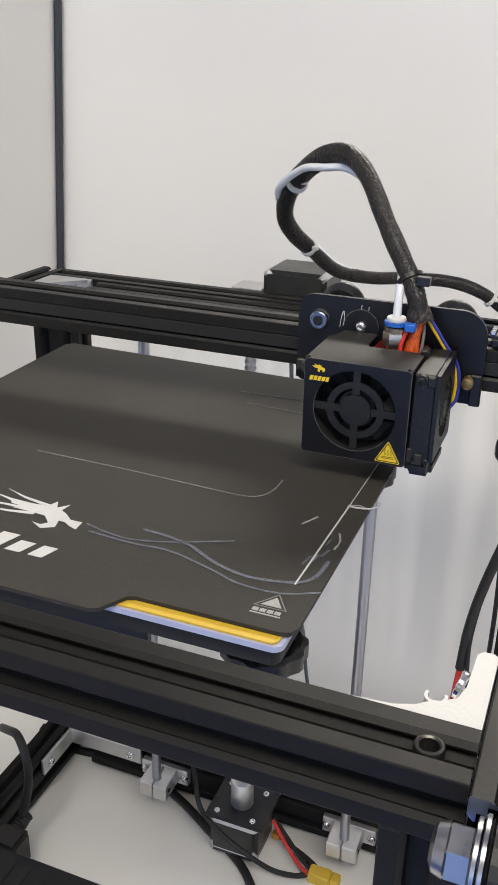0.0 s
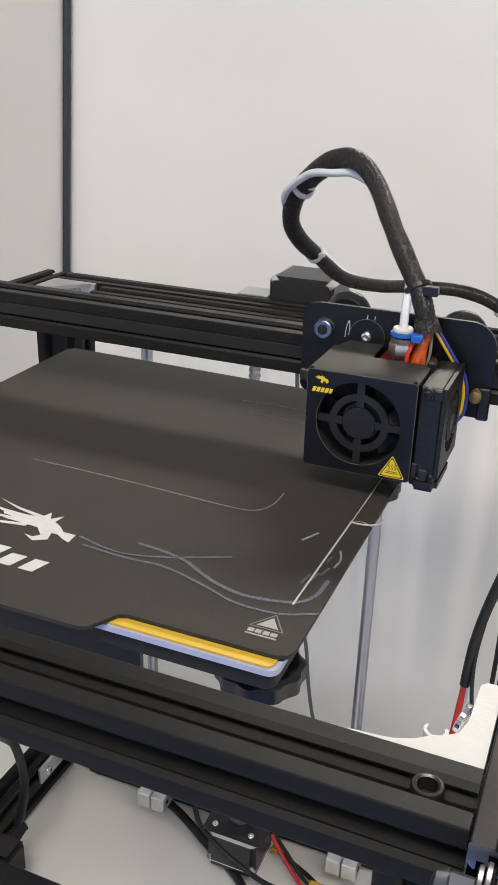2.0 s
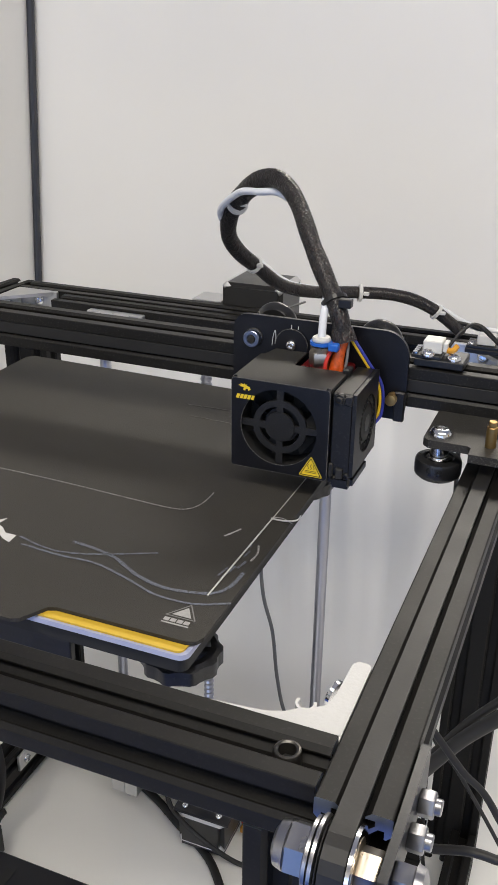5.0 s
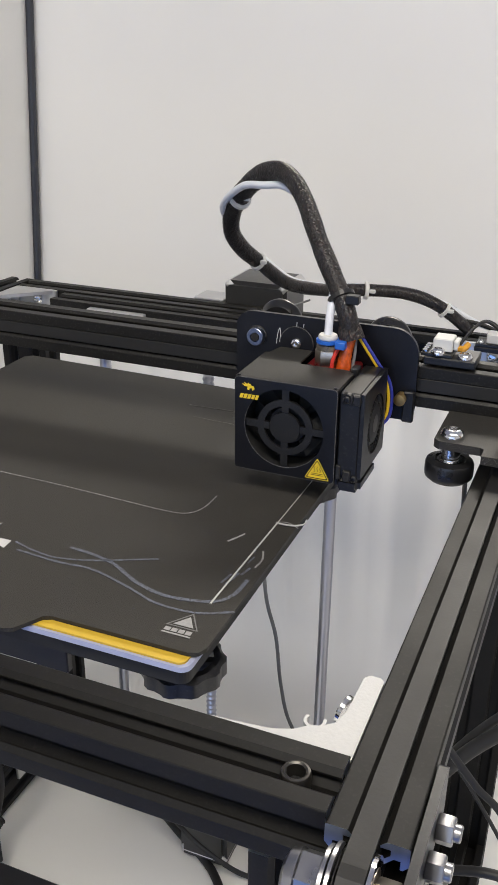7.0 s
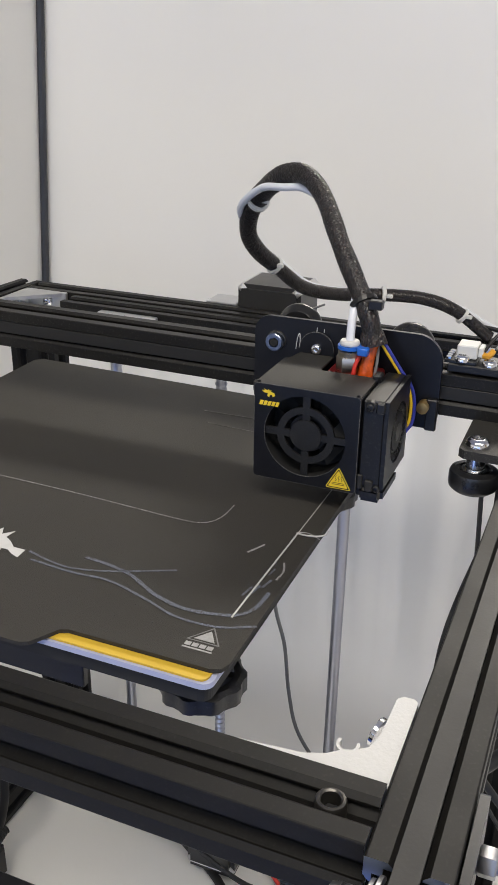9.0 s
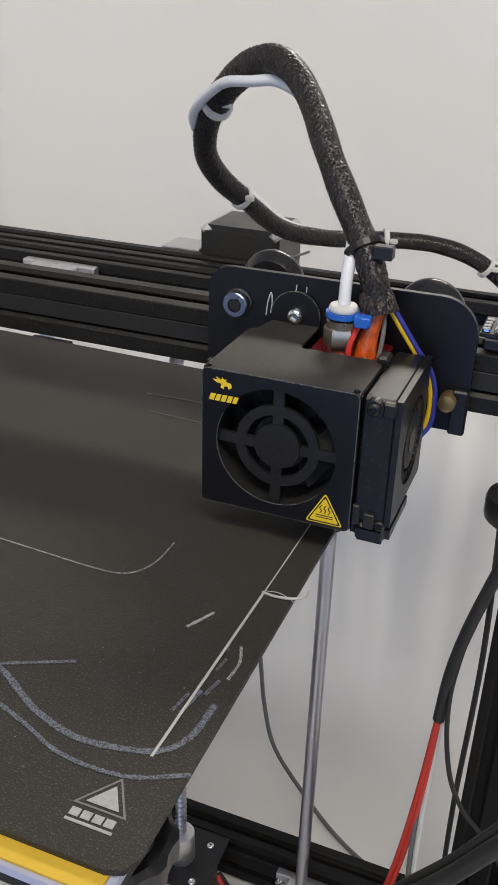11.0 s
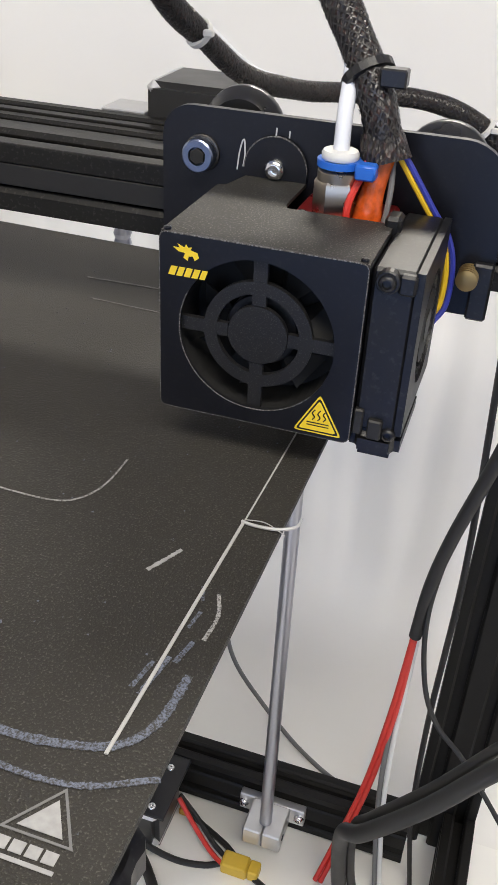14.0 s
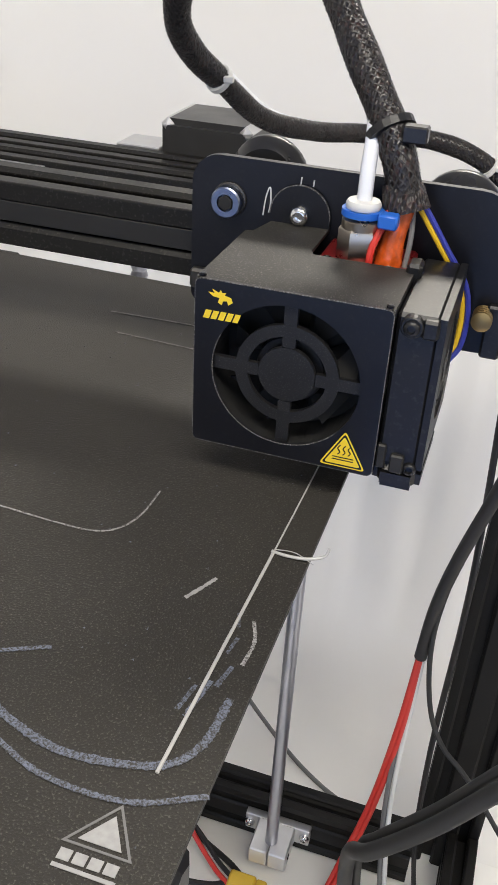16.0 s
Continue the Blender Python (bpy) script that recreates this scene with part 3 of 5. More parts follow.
# ---- heated bed and build plate ----
bed = thing("heated_bed", (0, 0, 0.26), "black heated bed on its carrier with a yellow warning edge", "printer bed")
bm = bmesh.new()
slab(bm, rounded(-0.1150, 0.1150, -0.1225, 0.1150, 0.004), Matrix.Translation((0, 0, BED - 0.0048)), 0.0022)
part("bed_plate", bm, M_PALE, bed, "pale aluminium bed plate", False)
bm = bmesh.new()
slab(bm, rounded(-0.1140, 0.1132, -0.1215, 0.1140, 0.003), Matrix.Translation((0, 0, BED - 0.0025)), 0.0008)
part("edge_label", bm, M_YELLOW, bed, "yellow printed warning strip")
bm = bmesh.new()
slab(bm, rounded(-0.113, 0.113, -0.1195, 0.113, 0.004), Matrix.Translation((0, 0, BED - 0.0125)), 0.0076)
part("insulation", bm, M_DARKHOLE, bed, "black insulation under the bed")
bm = bmesh.new()
for x in (-0.082, 0.080):
    box(bm, x - 0.012, x + 0.012, -0.088, 0.165, BED - 0.0215, BED - 0.0180, 0.0005)
box(bm, -0.098, 0.060, -0.112, -0.1085, BED - 0.0290, BED - 0.0180, 0.0005)
box(bm, -0.098, 0.098, -0.1083, -0.0885, BED - 0.0215, BED - 0.0180, 0.0005)
for y in (0.0, 0.075):
    box(bm, -0.0698, 0.0678, y - 0.009, y + 0.009, BED - 0.0215, BED - 0.0180, 0.0005)
part("carrier_frame", bm, M_SHEET, bed, "black steel bed carrier")
for x, y in ((-0.096, -0.093), (0.0985, -0.093), (-0.092, 0.069), (0.0930, 0.069)):
    bm = bmesh.new()
    n = 40
    rings = []
    for r, h in ((0.0115, 0.0), (0.0140, 0.0), (0.0153, 0.0015), (0.0153, 0.0075), (0.0140, 0.009), (0.0115, 0.009)):
        rings.append([bm.verts.new((x + r * (1.07 if (i // 2) % 2 and r > 0.015 else 1) * math.cos(2 * math.pi * i / n), y + r * (1.07 if (i // 2) % 2 and r > 0.015 else 1) * math.sin(2 * math.pi * i / n), BED - 0.0312 + h)) for i in range(n)])
    for a, b in zip(rings, rings[1:] + rings[:1]):
        for i in range(n):
            bm.faces.new((a[i], a[(i + 1) % n], b[(i + 1) % n], b[i]))
    for k in range(5):
        mk = Matrix.Translation((x, y, BED - 0.0292)) @ Matrix.Rotation(2 * math.pi * k / 5 + 0.4, 4, "Z")
        slab(bm, [(0.004, -0.0018), (0.0122, -0.0014), (0.0122, 0.0014), (0.004, 0.0018)], mk, 0.005)
    cyl(bm, (x, y, BED - 0.0312), (x, y, BED - 0.0218), 0.0055, 20)
    cyl(bm, (x, y, BED - 0.0225), (x, y, BED - 0.0122), 0.0024, 12)
    part("levelling_knob", bm, M_PLASTIC, bed, "black spoked levelling knob", True)

plate = thing("build_plate", (0, 0, BED - 0.0015), "scratched black textured magnetic build plate with white markings", "build plate")
bm = bmesh.new()
out = [(-0.1155, 0.1235), (-0.1195, 0.1195), (-0.1175, -0.1135), (-0.1140, -0.1175), (-0.0620, -0.1175), (-0.0590, -0.1185), (-0.0530, -0.1285), (-0.0500, -0.1300), (0.0475, -0.1300), (0.0505, -0.1285), (0.0560, -0.1185), (0.0590, -0.1172)]
out += [(0.1125, -0.1172), (0.1160, -0.1158), (0.1175, -0.1125), (0.1175, 0.1135), (0.1135, 0.1175)]
slab(bm, out[::-1], Matrix.Translation((0, 0, BED - 0.0016)), 0.0016)
sheet = part("flexible_sheet", bm, M_BED, plate, "dark grey textured sheet")
Z = BED + 0.00005
# white emblem, a plain crested shape above a row of slanted bars
bm = bmesh.new()
crest = [(-0.0240, -0.0735), (-0.0120, -0.0730), (-0.0065, -0.0722), (-0.0048, -0.0675), (-0.0022, -0.0722), (0.0015, -0.0680), (0.0008, -0.0735), (0.0045, -0.0755), (0.0085, -0.0790), (0.0140, -0.0790), (0.0145, -0.0850), (0.0105, -0.0835), (0.0075, -0.0815), (0.0045, -0.0815), (0.0060, -0.0865), (0.0010, -0.0895), (-0.0050, -0.0862), (-0.0005, -0.0870), (0.0015, -0.0845), (-0.0030, -0.0800), (-0.0100, -0.0795), (-0.0200, -0.0790), (-0.0110, -0.0775), (-0.0220, -0.0760)]
star(bm, crest, Z)
for lx, ly, tx, ty, w in ((-0.006, -0.0722, -0.031, -0.0655, 0.0011), (-0.010, -0.0745, -0.036, -0.0705, 0.0012), (-0.012, -0.0775, -0.038, -0.0765, 0.0010), (-0.008, -0.0800, -0.030, -0.0825, 0.0012)):
    mx_, my_ = lx * 0.45 + tx * 0.55, ly * 0.45 + ty * 0.55 - 0.0009
    star(bm, [(lx, ly - w), (mx_, my_ - w * 0.7), (tx, ty), (mx_, my_ + w * 0.5), (lx, ly + w)], Z + 0.00002)
part("emblem", bm, M_PRINT, plate, "white printed emblem")
x = -0.036
for w, h in ((0.0080, 0.0112), (0.0072, 0.0080), (0.0076, 0.0112), (0.0068, 0.0080), (0.0062, 0.0080)):
    bm = bmesh.new()
    star(bm, [(x, -0.1085), (x + w, -0.1085), (x + w + h * 0.3, -0.1085 + h), (x + h * 0.3, -0.1085 + h)], Z)
    part("printed_bar", bm, M_PRINT, plate, "slanted white printed bar")
    x += w + 0.0036
# heat symbol
bm = bmesh.new()
tri = [(0.0983, -0.1055), (0.1108, -0.1055), (0.1050, -0.0962)]
cx, cy = sum(p[0] for p in tri) / 3, sum(p[1] for p in tri) / 3


def shrink(k):
    return [(cx + (px - cx) * k, cy + (py - cy) * k) for px, py in tri]


for i in range(3):
    j = (i + 1) % 3
    o, q = shrink(1.0), shrink(0.87)
    star(bm, [o[i], o[j], q[j], q[i]], Z)
part("heat_symbol", bm, M_DIM, plate, "grey printed triangle outline")
bm = bmesh.new()
star(bm, shrink(0.62), Z)
for k in range(4):
    px = 0.0990 + k * 0.0027
    star(bm, [(px, -0.1086), (px + 0.0022, -0.1086), (px + 0.0022, -0.1066), (px, -0.1066)], Z)
star(bm, [(0.0988, -0.1100), (0.1098, -0.1100), (0.1098, -0.1093), (0.0988, -0.1093)], Z)
part("heat_symbol", bm, M_SYMBOL, plate, "white printed triangle with a row of squares")
for pts, w, m, gaps, lab in (
        ([(-0.042, -0.027), (0.001, -0.028), (0.038, -0.030), (0.057, -0.031), (0.067, -0.0305), (0.072, -0.027), (0.0745, -0.020), (0.0748, -0.0095)], 0.0005, M_SCRATCH, 0.0, "long thin curved scratch"),
        ([(0.039, -0.074), (0.049, -0.075), (0.061, -0.078), (0.070, -0.083), (0.078, -0.087), (0.091, -0.090), (0.107, -0.087), (0.113, -0.080), (0.1142, -0.068)], 0.0019, M_SCUFF, 0.15, "broad bluish scuff"),
        ([(0.016, -0.079), (0.027, -0.082), (0.038, -0.083), (0.053, -0.079), (0.076, -0.068)], 0.0012, M_SCUFF, 0.15, "pale scuff"),
        ([(0.020, -0.084), (0.040, -0.0855), (0.056, -0.085), (0.075, -0.0905), (0.089, -0.0955), (0.105, -0.0955), (0.118, -0.0897)], 0.0013, M_SCUFF, 0.1, "pale scuff"),
        ([(0.015, 0.086), (0.050, 0.087), (0.086, 0.086)], 0.0010, M_FAINT, 0.2, "faint scratch"),
        ([(0.024, 0.071), (0.066, 0.069)], 0.0008, M_FAINT, 0.2, "faint scratch"),
        ([(0.1118, -0.046), (0.1138, -0.052), (0.1135, -0.059)], 0.0009, M_SCRATCH, 0.2, "short scratch"),
        ([(0.0955, -0.0445), (0.0978, -0.0400), (0.0997, -0.0360)], 0.0010, M_SYMBOL, 0.0, "short scratch"),
        ([(0.1105, -0.066), (0.1118, -0.060)], 0.0012, M_SCUFF, 0.2, "short scuff"),
        ([(0.1075, -0.075), (0.1092, -0.065)], 0.0012, M_SCUFF, 0.2, "short scuff"),
        ([(0.108, -0.045), (0.1095, -0.049)], 0.0007, M_SCUFF, 0.0, "short scuff"),
        ([(0.1055, -0.074), (0.1068, -0.067)], 0.0010, M_SCUFF, 0.2, "short scuff"),
        ([(0.1095, -0.057), (0.1102, -0.052)], 0.0009, M_SCUFF, 0.2, "short scuff"),
        ([(0.103, 0.052), (0.108, 0.085)], 0.0008, M_FAINT, 0.2, "faint scratch"),
        ([(0.112, 0.060), (0.113, 0.078)], 0.0012, M_SCUFF, 0.35, "short scuff")):
    bm = bmesh.new()
    ribbon(bm, pts, w * 0.85, Z, 30, 0.55, gaps)
    part("scratch", bm, m, plate, lab)
bm = bmesh.new()
rnd = random.Random(5)
for k in range(260):
    px, py, s = rnd.uniform(-0.11, 0.115), rnd.uniform(-0.11, 0.115), rnd.uniform(0.0001, 0.00035)
    star(bm, [(px - s, py - s * 0.6), (px + s, py - s), (px + s * 0.7, py + s)], Z)
part("flecks", bm, M_SCUFF, plate, "pale flecks of plastic")["kind"] = "stuff"
# freshly printed line of filament with a loose strand
line = thing("printed_line", (0.1085, -0.088, BED), "thin white line of freshly printed filament on the plate", "filament")
bm = bmesh.new()
tube(bm, [(0.1078, -0.0885, BED + 0.0004), (0.1083, -0.06, BED + 0.0004), (0.1090, -0.022, BED + 0.0004)], 0.00038, 8, 10, 0.6)
part("bead", bm, M_PLA, line)
bm = bmesh.new()
tube(bm, [(0.1090, -0.022, BED + 0.0003), (0.1096, 0.02, BED + 0.0003), (0.1100, 0.078, BED + 0.0003)], 0.00021, 6, 10, 0.6)
part("bead", bm, M_PLA, line, "thinner stretch of filament")
bm = bmesh.new()
tube(bm, [(0.1085, -0.0225, BED + 0.0005), (0.112, -0.0232, BED + 0.0007), (0.117, -0.0232, BED + 0.0012), (0.1208, -0.0222, BED + 0.0022), (0.1218, -0.0215, BED + 0.0042)], 0.0004, 6, 8)
tube(bm, [(0.1090, -0.0218, BED + 0.0006), (0.114, -0.0224, BED + 0.0015), (0.119, -0.0242, BED + 0.0008)], 0.00012, 5, 8)
part("loose_strand", bm, M_PLA, line, "curled loose strand")

# ---- moving gantry ----
gantry = thing("gantry", (0, HY + 0.063, 0.330), "black crossbeam carrying the print head, with wheels and end plates", "printer gantry")
BY = HY + 0.063
extrusion("crossbeam", gantry, (FX0 - 0.008, BY, 0.3424), (FX1 + 0.020, BY, 0.3424), 1, 1, (0, 1, 0), D, "dusty black aluminium crossbeam")
bm = bmesh.new()
box(bm, FX0, FX1 + 0.006, HY + 0.0532, HY + 0.0545, 0.3402, 0.3464, 0.0002)
part("drive_belt", bm, M_RUBBER, gantry, "black toothed rubber belt")
for s, x in ((1, FX1), (-1, FX0)):
    bm = bmesh.new()
    o = [(-0.0265, 0.0165), (-0.009, 0.0165), (-0.0075, 0.0150), (-0.0075, 0.008), (0.024, 0.008), (0.024, 0.086), (-0.027, 0.086), (-0.029, 0.083), (-0.029, 0.0190)]
    slab(bm, [(x + s * a, HY + b) for a, b in o], Matrix.Translation((0, 0, 0.3292)), 0.0038)
    ep = part("end_plate", bm, M_DUSTY, gantry, "dusty black steel end plate")
    for a, b in ((-0.0222, 0.024), (-0.0222, 0.072), (0.0222, 0.040)):
        c = (x + s * a, HY + b, 0)
        if a < 0:
            screw("plate_screw", ep, (c[0], c[1], 0.333), (0, 0, 1), 0.0052, 0.0036, M_STEEL, True, "shiny domed steel screw")
        bm = bmesh.new()
        ring_stack(bm, axis((c[0], c[1], 0.3130), (0, 0, 1)), [(0.0060, 0.0010), (0.0066, 0.0), (0.0085, 0.0), (0.0103, 0.0016), (0.0106, 0.0026), (0.0106, 0.0074), (0.0101, 0.0088), (0.0070, 0.0094), (0.0062, 0.0086)], 36)
        wh = part("wheel", bm, M_WHEEL, gantry, "black polymer guide wheel", True)
        bm = bmesh.new()
        ring_stack(bm, axis((c[0], c[1], 0.3112), (0, 0, 1)), [(0.0035, 0), (0.0042, 0.0008), (0.0042, 0.002), (0.0056, 0.0025), (0.0056, 0.0112), (0.0042, 0.0114), (0.0042, 0.0182)], 24)
        part("bearing", bm, M_STEEL, wh, "steel bearing and spacer", True)
    bm = bmesh.new()
    cyl(bm, (x, HY + 0.020, 0.3328), (x, HY + 0.020, 0.3425), 0.0024, 24)
    cyl(bm, (x, HY + 0.020, 0.3425), (x, HY + 0.020, 0.3450), 0.0018, 24)
    part("brass_post", bm, M_BRASS, gantry, "brass eccentric post", True)
# wheels that ride on the crossbeam behind the carriage plate
head = thing("print_head", (0.104, HY + 0.025, BED), "black 3D printer head with fan shroud and side blower", "print head")
for x, z in ((0.0775, 0.3625), (0.1315, 0.3600)):
    bm = bmesh.new()
    ring_stack(bm, axis((x, BY - 0.0052, z), (0, 1, 0)), [(0.0060, 0), (0.0085, 0.0), (0.0112, 0.0030), (0.0114, 0.0050), (0.0085, 0.0100), (0.0060, 0.0100)], 36)
    part("wheel", bm, M_WHEEL, head, "black polymer guide wheel", True)
PY = HY + 0.050
bm = bmesh.new()
o = rounded(0.0600, 0.1490, 0.3270, 0.3705, [0.004, 0.006, 0.012, 0.008], 8)
slab(bm, o, upright_plane(PY), 0.0022)
cp = part("carriage_plate", bm, M_SHEET, head, "black steel carriage plate")
F = PY - 0.0022
pb = screw("plate_screw", cp, (0.0710, F - 0.0008, 0.3590), (0, -1, 0), 0.0043, 0.0034, M_BOLT, False, "blued steel socket-head bolt")
washer("washer", cp, (0.0710, F, 0.3590), (0, -1, 0), 0.0048, 0.0009, M_GUN)
# socket shade painted as a near-black hex disc
bm = bmesh.new()
hexnut(bm, (0.0710, F - 0.0034, 0.3590), (0, -1, 0), 0.0021, 0.0009, 0, 0.5)
part("recess_shade", bm, M_DARKHOLE, cp)
bm = bmesh.new()
for pts in ([(0.0806, 0.3560), (0.0812, 0.3610), (0.0822, 0.3638), (0.0826, 0.3600), (0.0822, 0.3570)], [(0.0905, 0.3652), (0.0907, 0.3676)], [(0.0940, 0.3655), (0.0941, 0.3672)]):
    tube(bm, [(a, F - 0.00005, b) for a, b in pts], 0.00022, 5, 5)
part("scribe_marks", bm, M_PRINT, cp, "scratched pale marks")
bm = bmesh.new()
knurl = [(0.0024, -0.0005)]
for k in range(5):
    knurl += [(0.0016, 0.0007 + 0.0013 * k), (0.0027, 0.0010 + 0.0013 * k), (0.0027, 0.0014 + 0.0013 * k), (0.0016, 0.0017 + 0.0013 * k)]
ring_stack(bm, axis((0.1432, F, 0.3388), (0, -1, 0)), knurl, 24)
part("brass_nut", bm, M_BRASS, cp, "worn brass nut", True)
bm = bmesh.new()
box(bm, 0.0605, 0.0690, F - 0.0030, F + 0.0001, 0.3325, 0.3385, 0.0008)
cyl(bm, (0.0660, F - 0.003, 0.3355), (0.0660, F - 0.0055, 0.3355), 0.0026, 16)
part("belt_clip", bm, M_GUN, cp, "small dark belt clip")
bm = bmesh.new()
box(bm, 0.1440, 0.1492, F - 0.0028, F + 0.0001, 0.3270, 0.3420, 0.0006)
part("belt_clip", bm, M_PLASTIC, cp)

# shroud: front with a round opening, top, sides and a tab
X0, X1, Z0, Z1 = 0.0795, 0.1260, 0.3118, 0.3552
FC, FZ, FR = 0.1024, 0.3338, 0.0182
bm = bmesh.new()
outer, inner = [], []
CR = 0.0016


def reach(ca, sa):
    """How far the rounded front reaches from the fan's centre in one direction."""
    lo, hi = 0.0, 0.06
    for _ in range(30):
        k = (lo + hi) / 2
        px, pz = FC + ca * k, FZ + sa * k
        dx = abs(px - (X0 + X1) / 2) - (X1 - X0) / 2 + CR
        dz = abs(pz - (Z0 + Z1) / 2) - (Z1 - Z0) / 2 + CR
        inside = math.hypot(max(dx, 0), max(dz, 0)) + min(max(dx, dz), 0) < CR
        lo, hi = (k, hi) if inside else (lo, k)
    return lo


turns = [2 * math.pi * i / 80 for i in range(80)]
for cx_, cz_ in ((X0, Z0), (X1, Z0), (X1, Z1), (X0, Z1)):
    turns += [math.atan2(cz_ - FZ, cx_ - FC) % (2 * math.pi) + d for d in (-0.035, -0.018, 0.001, 0.018)]
for a in sorted(turns):
    k = reach(math.cos(a), math.sin(a))
    outer.append((FC + math.cos(a) * k, FZ + math.sin(a) * k))
    inner.append((FC + math.cos(a) * FR, FZ + math.sin(a) * FR))
n = len(outer)
vo = [[bm.verts.new((a, y, b)) for a, b in outer] for y in (HY, HY + 0.001)]
vi = [[bm.verts.new((a, y, b)) for a, b in inner] for y in (HY, HY + 0.001)]
for i in range(n):
    j = (i + 1) % n
    bm.faces.new((vo[0][i], vo[0][j], vi[0][j], vi[0][i]))
    bm.faces.new((vo[1][i], vo[1][j], vi[1][j], vi[1][i]))
    bm.faces.new((vi[0][i], vi[0][j], vi[1][j], vi[1][i]))
    bm.faces.new((vo[0][i], vo[0][j], vo[1][j], vo[1][i]))
sh = part("shroud_front", bm, M_SHEET, head, "black sheet-metal fan shroud", True)
bm = bmesh.new()
tube(bm, [(a, HY + 0.00012, b) for a, b in outer + outer[:1]], 0.00016, 5, 1)
tube(bm, [(a, HY + 0.00008, b) for a, b in inner[len(inner) // 2 - 6:-8]], 0.00016, 5, 1)
part("worn_edge", bm, M_WORN, sh, "bare metal showing along the worn edges", True)
bm = bmesh.new()
o = [(X0, HY + 0.0009), (X1, HY + 0.0009), (X1, HY + 0.0265), (0.1005, HY + 0.0265), (0.0995, HY + 0.0290), (0.0995, PY - 0.0035), (0.0835, PY - 0.0035), (0.0815, HY + 0.0370), (X0, HY + 0.036)]
slab(bm, o, Matrix.Translation((0, 0, Z1 - 0.0010)), 0.0010)
part("shroud_top", bm, M_DUSTY, head, "dusty black shroud top")
bm = bmesh.new()
slab(bm, [(0.0830, Z1 - 0.0008), (0.0995, Z1 - 0.0008)] + [(0.0912 + 0.0083 * math.cos(radians(a)), 0.3575 + 0.0083 * math.sin(radians(a))) for a in range(0, 181, 15)], upright_plane(F - 0.0003), 0.0011)
tab = part("shroud_tab", bm, M_SHEET, head, "rounded black mounting tab")
bm = bmesh.new()
tube(bm, [(0.0912 + 0.0083 * math.cos(radians(a)), F - 0.0014, 0.3575 + 0.0083 * math.sin(radians(a))) for a in range(0, 181, 12)], 0.00018, 5, 1)
part("worn_edge", bm, M_WORN, tab, "pale worn rim", True)
screw("shroud_screw", head, (0.0912, F - 0.0014, 0.3578), (0, -1, 0), 0.0027, 0.0020, M_STEEL, True, "small steel button screw")
for x in (X0, X1 - 0.001):
    bm = bmesh.new()
    box(bm, x, x + 0.001, HY + 0.0012, HY + (0.036 if x == X0 else 0.026), Z0, Z1 - 0.0012, 0.0002)
    part("shroud_side", bm, M_SHEET, head)
for x, z in ((X0 + 0.0012, Z1 + 0.0001), (X1 - 0.0014, Z1 + 0.0001)):
    bm = bmesh.new()
    ring_stack(bm, axis((x, HY + 0.0018, z - 0.0002), (0, 0, 1)), [(0.0009, 0), (0.0009, 0.0006), (0.0005, 0.0008)], 10)
    part("shroud_rivet", bm, M_SHEET, head)
# fan guard: hub, ring and four bars
bm = bmesh.new()
G = upright_plane(HY + 0.0030)


def annulus(bm, r0, r1, m, thick, n=48):
    a = [[bm.verts.new(m @ Vector((FC + r * math.cos(2 * math.pi * i / n), FZ + r * math.sin(2 * math.pi * i / n), t))) for i in range(n)] for r, t in ((r0, 0), (r1, 0), (r1, thick), (r0, thick))]
    for p, q in zip(a, a[1:] + a[:1]):
        for i in range(n):
            bm.faces.new((p[i], p[(i + 1) % n], q[(i + 1) % n], q[i]))


annulus(bm, 0.0098, 0.0128, G, 0.0014)
guard = part("fan_guard", bm, M_GUARD, head, "black plastic fan guard ring")
bm = bmesh.new()
slab(bm, [(FC + 0.0070 * math.cos(2 * math.pi * i / 40), FZ + 0.0070 * math.sin(2 * math.pi * i / 40)) for i in range(40)], G, 0.0014)
part("guard_hub", bm, M_GUARD, guard)
for k in range(4):
    a = math.pi / 2 * k
    u, v = Vector((math.cos(a), math.sin(a))), Vector((-math.sin(a), math.cos(a)))
    for r0, r1 in ((0.0071, 0.0099), (0.0127, 0.0188)):
        bm = bmesh.new()
        slab(bm, [tuple(Vector((FC, FZ)) + u * r + v * w) for r, w in ((r0, -0.0016), (r1, -0.0016), (r1, 0.0016), (r0, 0.0016))], G, 0.0013)
        part("guard_bar", bm, M_GUARD, guard)
bm = bmesh.new()
cyl(bm, (FC, HY + 0.0048, FZ), (FC, HY + 0.0130, FZ), 0.0085, 32)
rotor = part("fan_rotor", bm, M_PLASTIC, head, "black fan hub", True)
for k in range(7):
    bm = bmesh.new()
    a = 2 * math.pi * k / 7 + 0.2
    vs = []
    for r, lo, hi in ((0.0080, -0.20, 0.22), (0.0165, -0.30, 0.28)):
        for ang, y in ((a + lo, 0.0060), (a + hi, 0.0125)):
            for dy in (0, 0.0006):
                vs.append(bm.verts.new((FC + r * math.cos(ang), HY + y + dy, FZ + r * math.sin(ang))))
    for f in ((0, 2, 6, 4), (1, 3, 7, 5), (0, 1, 5, 4), (2, 3, 7, 6), (0, 1, 3, 2), (4, 5, 7, 6)):
        bm.faces.new([vs[i] for i in f])
    part("blade", bm, M_DARKHOLE, rotor)
bm = bmesh.new()
rings = [[bm.verts.new((FC + r * math.cos(2 * math.pi * i / 48), y, FZ + r * math.sin(2 * math.pi * i / 48))) for i in range(48)] for r, y in ((0.0189, HY + 0.0015), (0.0189, HY + 0.0140), (0.0203, HY + 0.0140), (0.0203, HY + 0.0015))]
